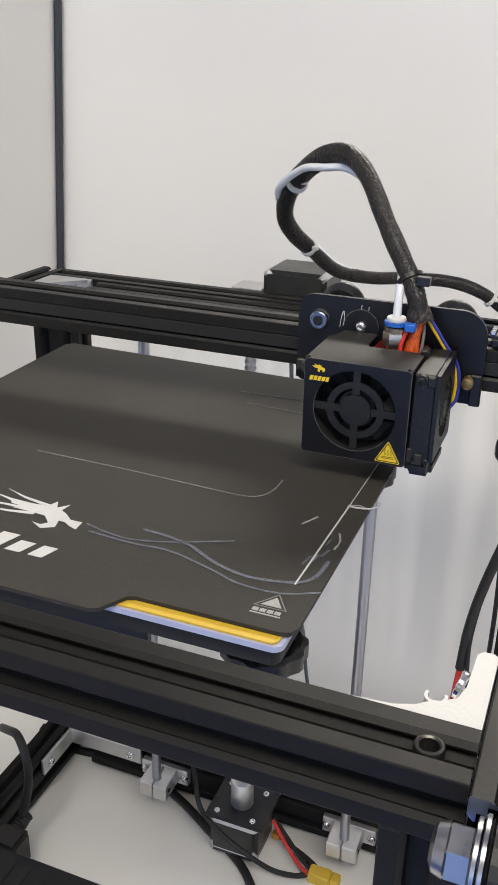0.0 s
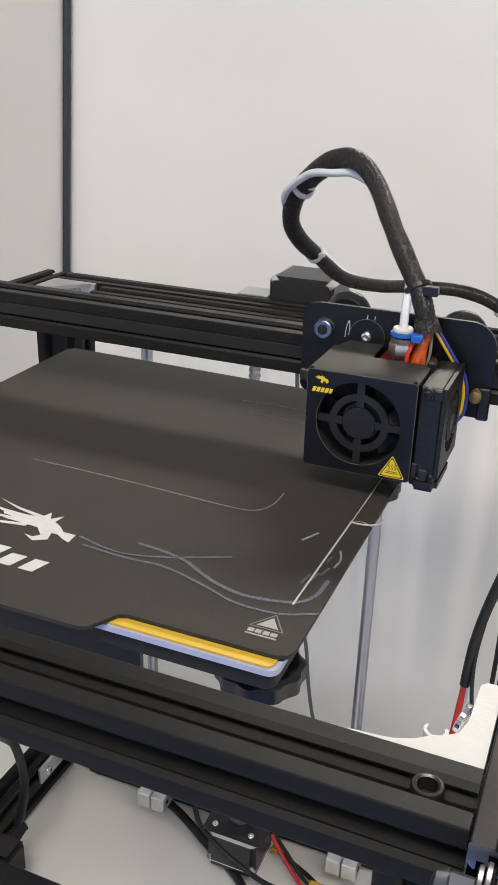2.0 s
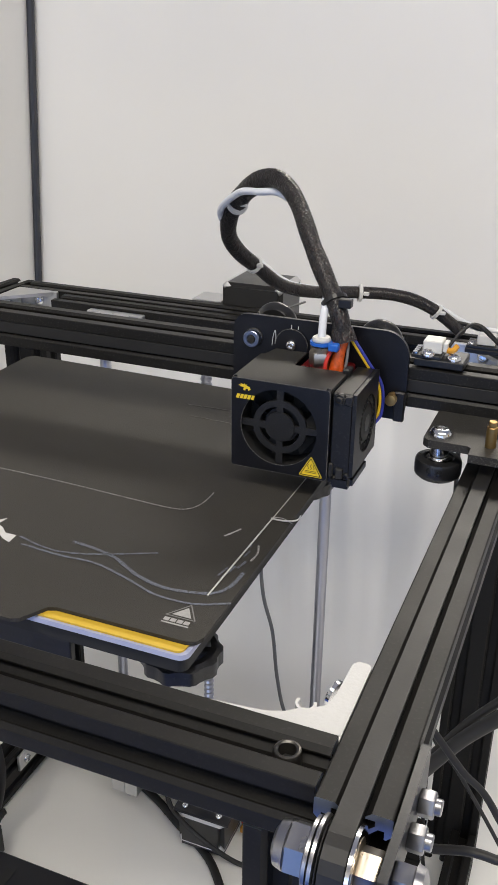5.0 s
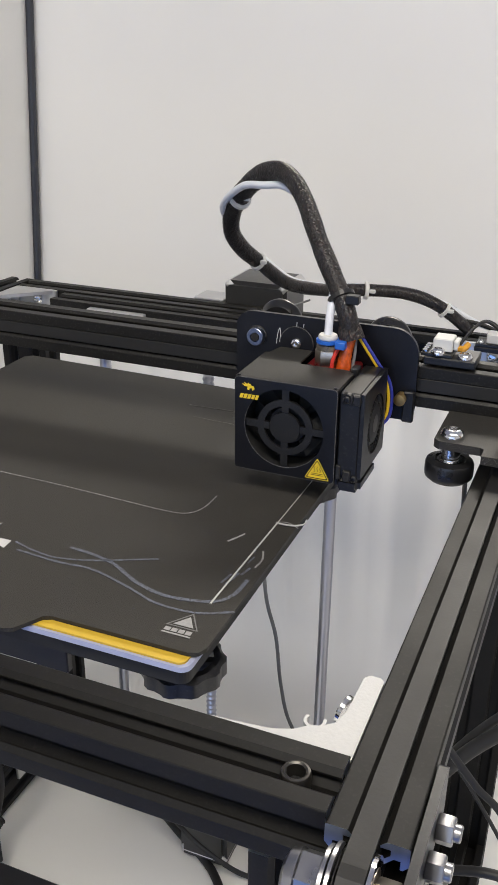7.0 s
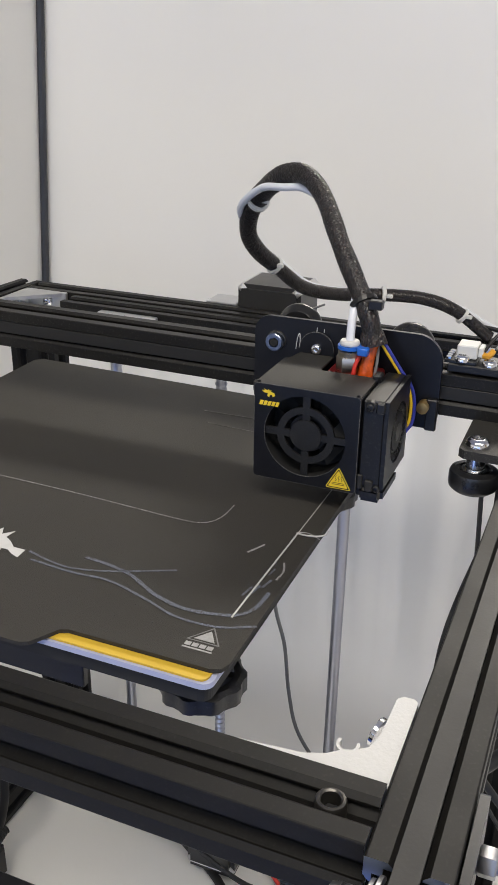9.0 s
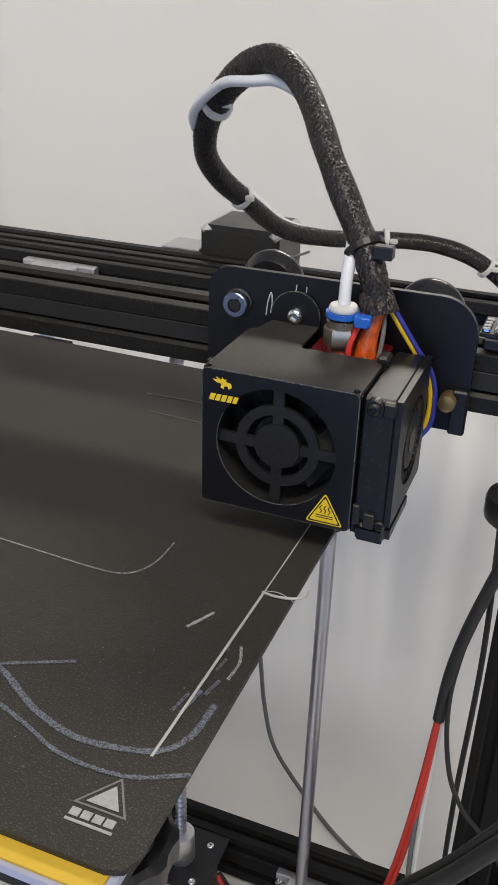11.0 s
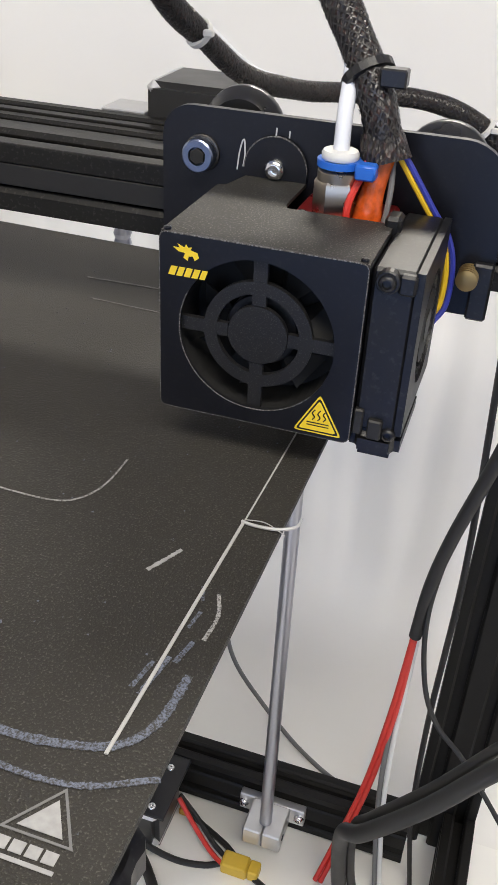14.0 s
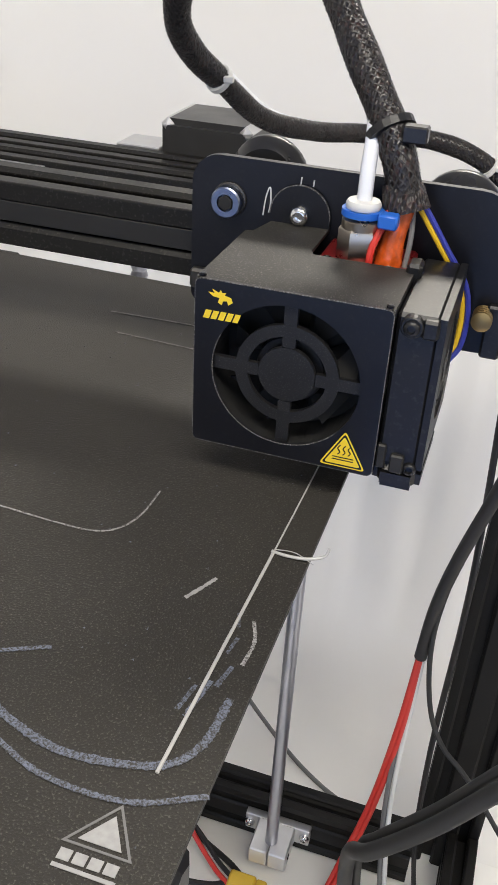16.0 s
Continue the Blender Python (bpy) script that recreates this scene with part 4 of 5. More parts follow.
for p, q in zip(rings, rings[1:] + rings[:1]):
    for i in range(48):
        bm.faces.new((p[i], p[(i + 1) % 48], q[(i + 1) % 48], q[i]))
box(bm, X0 + 0.002, X1 - 0.002, HY + 0.0142, HY + 0.0160, Z0 + 0.001, Z1 - 0.002, 0)
part("fan_frame", bm, M_DARKHOLE, head, "dark fan housing")
# yellow emblem and bars
bm = bmesh.new()
E = upright_plane(HY - 0.00003)
ex, ez = 0.0816, 0.3492
crest2 = [(0.0, 0.0030), (0.0016, 0.0029), (0.0010, 0.0038), (0.0026, 0.0031), (0.0030, 0.0039), (0.0034, 0.0032), (0.0044, 0.0034), (0.0040, 0.0027), (0.0056, 0.0023), (0.0060, 0.0012), (0.0050, 0.0004), (0.0046, 0.0014), (0.0036, 0.0012), (0.0034, 0.0002), (0.0024, 0.0008), (0.0028, 0.0019), (0.0012, 0.0021)]
slab(bm, [(ex + 0.0012 + a, ez + b) for a, b in crest2], E, 0.00010)
x = ex
for w, h in ((0.0015, 0.0021), (0.0014, 0.0021), (0.0014, 0.0021), (0.0014, 0.0021), (0.0013, 0.0021)):
    slab(bm, [(x, ez - 0.0036), (x + w, ez - 0.0036), (x + w + h * 0.35, ez - 0.0036 + h), (x + h * 0.35, ez - 0.0036 + h)], E, 0.00010)
    x += w + 0.0004
part("emblem", bm, M_STICKER, head, "small yellow emblem over slanted bars")
bm = bmesh.new()
tri2 = [(0.1128, 0.3128), (0.1243, 0.3128), (0.11855, 0.3230)]


def shrunk(k, r=0.0):
    mx, mz = 0.11855, 0.3162
    out = []
    for i in range(3):
        p, a, b = Vector(tri2[i]), Vector(tri2[i - 1]), Vector(tri2[(i + 1) % 3])
        for q in (p + (a - p).normalized() * 0.0009, p + ((a - p).normalized() + (b - p).normalized()) * 0.00022, p + (b - p).normalized() * 0.0009):
            out.append((mx + (q.x - mx) * k, mz + (q.y - mz) * k))
    return out


slab(bm, shrunk(1.0), upright_plane(HY - 0.00003), 0.00008, 0)
slab(bm, shrunk(0.90), upright_plane(HY - 0.00011), 0.00003, 1)
slab(bm, shrunk(0.78), upright_plane(HY - 0.00014), 0.00003, 0)
for k in range(3):
    x = 0.1172 + k * 0.0013
    tube(bm, [(x, HY - 0.00017, 0.3163), (x + 0.0005, HY - 0.00017, 0.3171), (x - 0.0001, HY - 0.00017, 0.3180), (x + 0.0005, HY - 0.00017, 0.3190)], 0.00017, 5, 4, 1, 1)
for k in range(2):
    slab(bm, [(0.1158, 0.3147 + k * 0.0007), (0.1213, 0.3147 + k * 0.0007), (0.1211, 0.3150 + k * 0.0007), (0.1160, 0.3150 + k * 0.0007)], upright_plane(HY - 0.00017), 0.00002, 1)
part("warning_sticker", bm, [M_STICKER, M_PLASTIC], head, "yellow triangular hot-surface sticker")

# blower on the side
bm = bmesh.new()
BX0, BX1, B0, B1, BZ0, BZ1 = 0.1264, 0.1374, HY + 0.0022, HY + 0.0400, 0.3150, 0.3542
box(bm, BX0, BX1 - 0.0015, B0, B1, BZ0, BZ1, 0.0008)
bc, bz, br = HY + 0.0235, 0.3335, 0.0136
n = 56
S = Matrix(((0, 0, 1, BX1 - 0.0017), (1, 0, 0, 0), (0, 1, 0, 0), (0, 0, 0, 1)))
outer, inner = [], []
for i in range(n):
    a = 2 * math.pi * (i + 0.5) / n
    ca, sa = math.cos(a), math.sin(a)
    k = min(((B1 if ca > 0 else B0) - bc) / ca, ((BZ1 if sa > 0 else BZ0) - bz) / sa)
    outer.append((bc + ca * k, bz + sa * k))
    inner.append((bc + ca * br, bz + sa * br))
for cyz in ((B0, BZ0), (B1, BZ0), (B1, BZ1), (B0, BZ1)):
    i = min(range(n), key=lambda q: (outer[q][0] - cyz[0]) ** 2 + (outer[q][1] - cyz[1]) ** 2)
    outer[i] = cyz
a = [[bm.verts.new(S @ Vector((u, v, t))) for u, v in ring] for ring, t in ((outer, 0), (outer, 0.0017), (inner, 0.0017), (inner, -0.0005))]
for p, q in zip(a, a[1:]):
    for i in range(n):
        bm.faces.new((p[i], p[(i + 1) % n], q[(i + 1) % n], q[i]))
bl = part("blower", bm, M_PLASTIC, head, "black plastic blower housing")
bm = bmesh.new()
for k in range(30):
    a = 2 * math.pi * k / 30
    u, v = Vector((math.cos(a), math.sin(a))), Vector((-math.sin(a), math.cos(a)))
    slab(bm, [tuple(Vector((bc, bz)) + u * r + v * w) for r, w in ((0.0100, -0.0003), (0.0130, 0.0006), (0.0130, 0.0012), (0.0100, 0.0003))], S, 0.0012)
slab(bm, [(bc + 0.0088 * math.cos(2 * math.pi * i / 40), bz + 0.0088 * math.sin(2 * math.pi * i / 40)) for i in range(40)], S, 0.0013)
part("blower_rotor", bm, M_RUBBER, bl, "dark finned blower wheel")
bm = bmesh.new()
slab(bm, [(bc + 0.0040 * math.cos(2 * math.pi * i / 30), bz + 0.0040 * math.sin(2 * math.pi * i / 30)) for i in range(30)], S @ Matrix.Translation((0, 0, 0.0014)), 0.0002)
part("hub_label", bm, M_GUN, bl)
bm = bmesh.new()
cyl(bm, (0.1300, B0 + 0.001, 0.3518), (0.1300, B0 - 0.0018, 0.3518), 0.0026, 20)
box(bm, 0.1322, 0.1360, B0 - 0.0014, B0 + 0.001, 0.3492, 0.3538, 0.0006)
part("screw_boss", bm, M_PLASTIC, bl)
screw("blower_screw", bl, (0.1300, B0 - 0.0018, 0.3518), (0, -1, 0), 0.0019, 0.0012, M_PLASTIC)
bm = bmesh.new()
box(bm, 0.1256, 0.1374, B0 - 0.0008, B0 + 0.026, 0.3078, 0.3152, 0.0022, 0, 3)
part("air_duct", bm, M_PLASTIC, head, "black plastic air duct")
bm = bmesh.new()
box(bm, 0.1296, 0.1330, B0 - 0.0014, B0 + 0.001, 0.3135, 0.3185, 0.0004)
box(bm, 0.1262, 0.1285, B0 - 0.0010, B0 + 0.001, 0.3140, 0.3205, 0.0004)
part("duct_clip", bm, M_RUBBER, head)
screw("duct_screw", head, (0.1345, B0 - 0.0002, 0.3150), (0, -1, 0), 0.0017, 0.0010, M_PLASTIC)
bm = bmesh.new()
box(bm, 0.1240, 0.1278, HY + 0.024, HY + 0.030, 0.3500, 0.3575, 0.0008)
part("blower_bracket", bm, M_PLASTIC, head)

# hot end
bm = bmesh.new()
box(bm, 0.1005, 0.1238, HY + 0.0270, F - 0.0002, 0.3320, 0.3530, 0.0008)
part("heat_sink", bm, M_RED, head, "red anodised heat sink")
for x, y in ((0.1032, HY + 0.030), (0.1190, HY + 0.0295)):
    screw("heat_sink_screw", head, (x, y, 0.3530), (0, 0, 1), 0.0015, 0.0010)
bm = bmesh.new()
box(bm, 0.1010, 0.1200, HY + 0.018, HY + 0.038, 0.3085, 0.3190, 0.0008)
part("heater_block", bm, M_GUN, head, "dark metal heater block")
bm = bmesh.new()
ring_stack(bm, axis((0.1095, HY + 0.0285, 0.3003), (0, 0, 1)), [(0.0005, 0), (0.0030, 0.0030), (0.0036, 0.0032), (0.0036, 0.0083)], 20)
part("nozzle", bm, M_BRASS, head, "brass nozzle", True)
fx, fy = 0.1102, HY + 0.0345
bm = bmesh.new()
hexnut(bm, (fx, fy, 0.3530), (0, 0, 1), 0.0056, 0.0084, 0, 0.25)
ring_stack(bm, axis((fx, fy, 0.3612), (0, 0, 1)), [(0.0050, 0), (0.0050, 0.0022), (0.0040, 0.0030)], 28)
part("tube_fitting", bm, M_NICKEL, head, "nickel-plated tube fitting", True)
bm = bmesh.new()
ring_stack(bm, axis((fx, fy, 0.3660), (0, 0, 1)), [(0.0042, 0), (0.0044, 0.0004), (0.0044, 0.0014), (0.0040, 0.0020), (0.0024, 0.0021)], 28)
part("fitting_collar", bm, M_WHITE_PLASTIC, head, "white plastic collar", True)
bm = bmesh.new()
a = [[bm.verts.new((fx + r * math.cos(radians(t)), fy + r * math.sin(radians(t)), z)) for t in range(-60, 241, 10)] for r, z in ((0.0040, 0.3643), (0.0052, 0.3643), (0.0052, 0.3660), (0.0040, 0.3660))]
for p, q in zip(a, a[1:] + a[:1]):
    for i in range(len(p) - 1):
        bm.faces.new((p[i], p[i + 1], q[i + 1], q[i]))
a = [[bm.verts.new((fx + r * math.cos(radians(t)), fy + r * math.sin(radians(t)), z)) for t in range(180, 366, 10)] for r, z in ((0.0043, 0.3644), (0.0053, 0.3644), (0.0053, 0.3659), (0.0043, 0.3659))]
for p, q in zip(a, a[1:] + a[:1]):
    for i in range(len(p) - 1):
        bm.faces.new((p[i], p[i + 1], q[i + 1], q[i]))
box(bm, fx + 0.0047, fx + 0.0095, fy - 0.0055, fy - 0.0015, 0.3630, 0.3666, 0.0005)
part("fitting_clip", bm, M_BLUE_CLIP, head, "blue plastic locking clip", True)
bm = bmesh.new()
tube(bm, [(0.1180, HY + 0.0340, 0.3500), (0.1182, HY + 0.0350, 0.3570), (0.1190, HY + 0.0370, 0.3640), (0.1196, HY + 0.0390, 0.3690)], 0.0033, 14, 8, 1.0, 0, 0.25)
part("tape_wrap", bm, M_KAPTON, head, "crinkled orange heat-proof tape round the wires", True)
bm = bmesh.new()
tube(bm, [(0.1140, HY + 0.0290, 0.3530), (0.1143, HY + 0.0300, 0.3580), (0.1162, HY + 0.0335, 0.3640), (0.1172, HY + 0.037, 0.3690)], 0.0009, 8, 6)
part("red_wire", bm, M_RED_WIRE, head, "red heater wire", True)
bm = bmesh.new()
tube(bm, [(0.1222, HY + 0.0330, 0.3510), (0.1226, HY + 0.0360, 0.3600), (0.1215, HY + 0.040, 0.3690)], 0.0007, 8, 6)
part("grey_wire", bm, M_GREY_WIRE, head, "", True)
for dx, m, nm in ((0.0, M_YELLOW_WIRE, "yellow_wire"), (0.0015, M_BLUE_WIRE, "blue_wire")):
    bm = bmesh.new()
    tube(bm, [(0.1200 + dx * 0.6, HY + 0.0405, 0.3710), (0.1245 + dx, HY + 0.0395, 0.3650), (0.1310 + dx, HY + 0.0405, 0.3555), (0.1358 + dx, HY + 0.0425, 0.3480), (0.1378 + dx, HY + 0.0430, 0.3400), (0.1376 + dx, HY + 0.0425, 0.3310), (0.1352 + dx, HY + 0.0410, 0.3265)], 0.00078, 8, 6)
    part(nm, bm, m, head, "", True)

# ---- cable harness from the head to the back of the frame ----
harness = thing("cable_harness", (0.119, HY + 0.042, 0.369), "black braided cable loop with a white filament tube", "cable")
HP = [(0.1195, 0.0300, 0.368), (0.1125, 0.0330, 0.382), (0.098, 0.045, 0.404), (0.085, 0.060, 0.421), (0.074, 0.070, 0.4295), (0.062, 0.080, 0.430), (0.045, 0.095, 0.421), (0.030, 0.110, 0.406), (0.025, 0.120, 0.392), (0.0275, 0.130, 0.381), (0.034, 0.140, 0.372), (0.045, 0.160, 0.356), (0.061, 0.180, 0.349), (0.077, 0.200, 0.346), (0.104, 0.212, 0.344), (0.125, 0.218, 0.337), (0.146, 0.226, 0.3205)]
HP = [(x, y + max(0.0, (HY + 0.012) * (1 - i / 10)), z) for i, (x, y, z) in enumerate(HP)]
HP[0], HP[1] = (0.1200, HY + 0.0385, 0.3665), (0.1148, HY + 0.0410, 0.3810)
bm = bmesh.new()
tube(bm, HP[:11], 0.0050, 16, 12, 0.85, 0, 0.10)
part("braided_sleeve", bm, M_BRAID, harness, "black braided cable sleeve", True)
bm = bmesh.new()
weave(bm, HP[:11], 0.0050, 15, 0.034, 0.85, 0.10, 0.00060)
part("sleeve_threads", bm, M_THREAD, harness, "crossing black nylon threads of the sleeve")["kind"] = "stuff"
bm = bmesh.new()
wy = (Vector(HP[1]) - Vector(HP[0])).normalized()
ring_stack(bm, axis(Vector(HP[0]) - wy * 0.0012, wy), [(0.0060, 0), (0.0057, 0.0018), (0.0053, 0.0050), (0.0046, 0.0075)], 20, 0, False)
part("sleeve_end", bm, M_BRAID, harness, "flared end of the sleeve", True)
bm = bmesh.new()
tube(bm, HP[10:], 0.0042, 16, 12, 0.9, 0, 0.10)
part("braided_sleeve", bm, M_BRAID, harness, "black braided cable sleeve", True)
bm = bmesh.new()
weave(bm, HP[10:], 0.0042, 13, 0.030, 0.9, 0.10, 0.00060)
part("sleeve_threads", bm, M_THREAD, harness, "crossing black nylon threads of the sleeve")["kind"] = "stuff"


def beside(i, dx, dy, dz):
    return (HP[i][0] + dx, HP[i][1] + dy, HP[i][2] + dz)


TP = [(fx, fy, 0.366), (fx - 0.0003, fy + 0.0020, 0.3755), (fx - 0.0012, fy + 0.0085, 0.3850), (0.1045, HY + 0.0570, 0.3935), beside(2, 0.0, 0.0075, -0.0030), beside(3, -0.001, 0.0060, -0.0035), beside(4, -0.003, 0.003, -0.0055), beside(5, -0.003, -0.003, -0.0065), beside(6, -0.002, -0.006, -0.0005), beside(7, -0.0045, -0.004, 0.0015), beside(8, -0.002, 0.006, 0.001), beside(9, 0.000, 0.0065, 0.000), beside(10, 0.001, 0.0060, 0.0005), beside(11, 0.001, 0.0058, 0.0008), beside(12, 0.0, 0.0058, 0.0008), beside(13, 0.0, 0.0060, 0.0008), beside(14, 0.0, 0.006, -0.0015), beside(15, 0.002, 0.006, 0.0), (0.152, 0.234, 0.3230), (0.187, 0.239, 0.3200)]
bm = bmesh.new()
tube(bm, TP, 0.0019, 12, 10)
part("filament_tube", bm, M_TUBE, harness, "white plastic filament tube", True)


def tie(i, r, m, name, f=0.0):
    c = Vector(HP[i]).lerp(Vector(HP[i + 1]), f)
    way = (Vector(HP[i + 1]) - Vector(HP[i])).normalized()
    ax = axis(c - way * 0.0012, way)
    bm = bmesh.new()
    ring_stack(bm, ax, [(r * 0.9, 0), (r, 0.0002), (r, 0.0022), (r * 0.9, 0.0024)], 20)
    q = c + Vector((r * 0.75, -r * 0.7, 0.0008))
    k = 1.0 if name == "cable_tie" and m is M_PLASTIC else 0.55
    box(bm, q.x - 0.0008, q.x + 0.0052 * k, q.y - 0.0026 * k, q.y + 0.0016 * k, q.z - 0.0018 * k, q.z + 0.0022 * k, 0.0004)
    return part(name, bm, m, harness)


tie(1, 0.0063, M_PLASTIC, "cable_tie", 0.1)["label"] = "black plastic cable tie"
for i, r, f in ((6, 0.0060, 0.6), (10, 0.0052, 0.0), (13, 0.0056, 0.2), (15, 0.0050, 0.2)):
    tie(i, r, M_WHITE_PLASTIC, "cable_tie", f)["label"] = "white plastic cable tie"
bm = bmesh.new()
tube(bm, [HP[-2], (0.135, 0.222, 0.3290), (0.152, 0.228, 0.325), (0.168, 0.230, 0.3190)], 0.0013, 8, 8)
part("wire", bm, M_RUBBER, harness, "thin black wire", True)

# ---- limit switches ----
sw = thing("limit_switch", (0.164, BY, 0.353), "small circuit board with white plug on the crossbeam", "limit switch", "limit switches")
bm = bmesh.new()
box(bm, 0.150, 0.1735, BY - 0.009, BY + 0.009, 0.3534, 0.3572, 0.0005)
part("mount", bm, M_PLASTIC, sw)
bm = bmesh.new()
box(bm, 0.1485, 0.1625, BY - 0.0085, BY + 0.0085, 0.3574, 0.3588, 0.0002)
part("circuit_board", bm, M_PCB, sw)
bm = bmesh.new()
for k in range(4):
    box(bm, 0.1490, 0.1515, BY - 0.0080 + k * 0.003, BY - 0.0062 + k * 0.003, 0.3588, 0.3602, 0.0003)
part("components", bm, M_STEEL, sw)["kind"] = "stuff"
bm = bmesh.new()
box(bm, 0.1530, 0.1620, BY - 0.0050, BY + 0.0050, 0.3590, 0.3650, 0.0005)
box(bm, 0.1622, 0.1645, BY - 0.0036, BY + 0.0036, 0.3598, 0.3642, 0.0004)
part("plug", bm, M_WHITE_PLASTIC, sw, "white plastic plug")
for x, y in ((0.1560, BY - 0.0068), (0.1680, BY - 0.005)):
    screw("mount_screw", sw, (x, y, 0.3574 if x > 0.16 else 0.3588), (0, 0, 1), 0.0034, 0.0024)
bm = bmesh.new()
tube(bm, [(0.1640, BY - 0.0015, 0.3605), (0.1668, BY - 0.003, 0.3610), (0.1685, BY - 0.001, 0.3630)], 0.0017, 8, 6, 0.8, 0, 0.4)
part("tape_flag", bm, M_ORANGE, sw, "scrap of orange tape")
for d in (0.0, 0.0016):
    bm = bmesh.new()
    tube(bm, [(0.1645, BY - 0.001 + d, 0.3620), (0.1690, BY + 0.003 + d, 0.3690), (0.1745, BY + 0.010 + d, 0.3710), (0.1820, BY + 0.020 + d * 2, 0.3620), (0.1930, BY + 0.032, 0.3470 - d), (0.2080, BY + 0.045, 0.318 - d), (0.2150, BY + 0.05, 0.27)], 0.0007, 8, 8)
    part("wire", bm, M_RUBBER, sw, "thin black wire", True)

sw2 = thing("limit_switch", (0.0240, 0.190, 0.276), "small circuit board with white plug hanging from the back beam", "limit switch", "limit switches")
bm = bmesh.new()
box(bm, 0.0130, 0.0350, 0.1880, 0.1896, 0.2760, 0.3085, 0.0003)
part("circuit_board", bm, M_PCB, sw2)
bm = bmesh.new()
box(bm, 0.0150, 0.0330, 0.1898, 0.1985, 0.3000, 0.3120, 0.0005)
part("mount", bm, M_PLASTIC, sw2)
bm = bmesh.new()
box(bm, 0.0175, 0.0295, 0.1815, 0.1879, 0.2960, 0.3050, 0.0006)
box(bm, 0.0190, 0.0280, 0.1822, 0.1872, 0.3050, 0.3072, 0.0004)
part("plug", bm, M_WHITE_PLASTIC, sw2, "white plastic plug")
bm = bmesh.new()
box(bm, 0.0200, 0.0270, 0.1830, 0.1865, 0.3074, 0.3120, 0.0008)
part("tape_flag", bm, M_ORANGE, sw2, "orange tape")
for x, z in ((0.0325, 0.3060), (0.0325, 0.2945), (0.0325, 0.2860)):
    screw("board_screw", sw2, (x, 0.1880, z), (0, -1, 0), 0.0021, 0.0016)
bm = bmesh.new()
rnd = random.Random(3)
for k in range(9):
    x, z = 0.0150 + rnd.random() * 0.014, 0.278 + rnd.random() * 0.012
    box(bm, x, x + 0.0022, 0.1862, 0.1880, z, z + 0.0015, 0.0003)
part("components", bm, M_STEEL, sw2)["kind"] = "stuff"
bm = bmesh.new()
box(bm, 0.0160, 0.0285, 0.1845, 0.1879, 0.2790, 0.2835, 0.0005)
part("lever_switch", bm, M_WHITE_PLASTIC, sw2)
bm = bmesh.new()
tube(bm, [(0.0255, 0.184, 0.312), (0.0265, 0.188, 0.325), (0.030, 0.206, 0.3275), (0.038, 0.225, 0.329)], 0.0007, 8, 6)
part("wire", bm, M_GREY_WIRE, sw2, "", True)
bm = bmesh.new()
tube(bm, [(0.0325, 0.1865, 0.290), (0.044, 0.186, 0.2830), (0.062, 0.187, 0.2795), (0.078, 0.190, 0.2840), (0.096, 0.196, 0.3000), (0.101, 0.202, 0.304)], 0.0010, 8, 8)
part("wire", bm, M_RUBBER, sw2, "thin black wire", True)

sw3 = thing("limit_switch", (0.166, 0.205, RTOP + 0.0010), "small circuit board with white plug on a side rail bracket", "limit switch", "limit switches")
bm = bmesh.new()
box(bm, 0.1535, 0.1980, 0.1930, 0.2110, RTOP + 0.0010 + 0.0002, RTOP + 0.0010 + 0.0032, 0.0005)
part("mount", bm, M_SHEET, sw3)
bm = bmesh.new()
box(bm, 0.1540, 0.1820, 0.1940, 0.2100, RTOP + 0.0010 + 0.0034, RTOP + 0.0010 + 0.0050, 0.0002)
part("circuit_board", bm, M_PCB, sw3)
bm = bmesh.new()
box(bm, 0.1600, 0.1710, 0.1960, 0.2060, RTOP + 0.0010 + 0.0050, RTOP + 0.0010 + 0.0110, 0.0006)
part("plug", bm, M_WHITE_PLASTIC, sw3, "white plastic plug")
for x in (0.1565, 0.1770):
    screw("board_screw", sw3, (x, 0.1965, RTOP + 0.0010 + 0.0050), (0, 0, 1), 0.0022, 0.0018)

# ---- white printed corner piece ----
cornerp = thing("corner_piece", (0.175, -0.160, 0.3165), "white 3D-printed corner piece with small cable hooks", "printed part")
bm = bmesh.new()
slab(bm, [(0.1380, -0.1677), (0.1828, -0.1677), (0.1828, -0.1330), (0.1815, -0.1318), (0.1785, -0.1318), (0.1770, -0.1335), (0.1765, -0.1490), (0.1750, -0.1545), (0.1715, -0.1572), (0.1690, -0.1580), (0.1655, -0.1610), (0.1600, -0.1632), (0.1500, -0.1642), (0.1380, -0.1652)], Matrix.Translation((0, 0, 0.3165)), 0.0052)
part("plate", bm, M_WHITE_PRINT, cornerp)
bm = bmesh.new()
for hx, hy, a0, a1 in ((0.1695, -0.1552, 150, 395),):
    a = [[bm.verts.new((hx + r * math.cos(radians(t)), hy + r * math.sin(radians(t)), z)) for t in range(a0, a1, 15)] for r, z in ((0.0022, 0.3175), (0.0031, 0.3175), (0.0031, 0.3212), (0.0022, 0.3212))]
    for p, q in zip(a, a[1:] + a[:1]):
        for i in range(len(p) - 1):
            bm.faces.new((p[i], p[i + 1], q[i + 1], q[i]))
    for e in (0, -1):
        bm.faces.new([q[e] for q in a])
part("hook", bm, M_WHITE_PRINT, cornerp)
washer("washer", cornerp, (0.1752, -0.1450, 0.3185), (-1, 0.25, 0.25), 0.0042, 0.0014)

# ---- cables, supply and clutter at the base ----


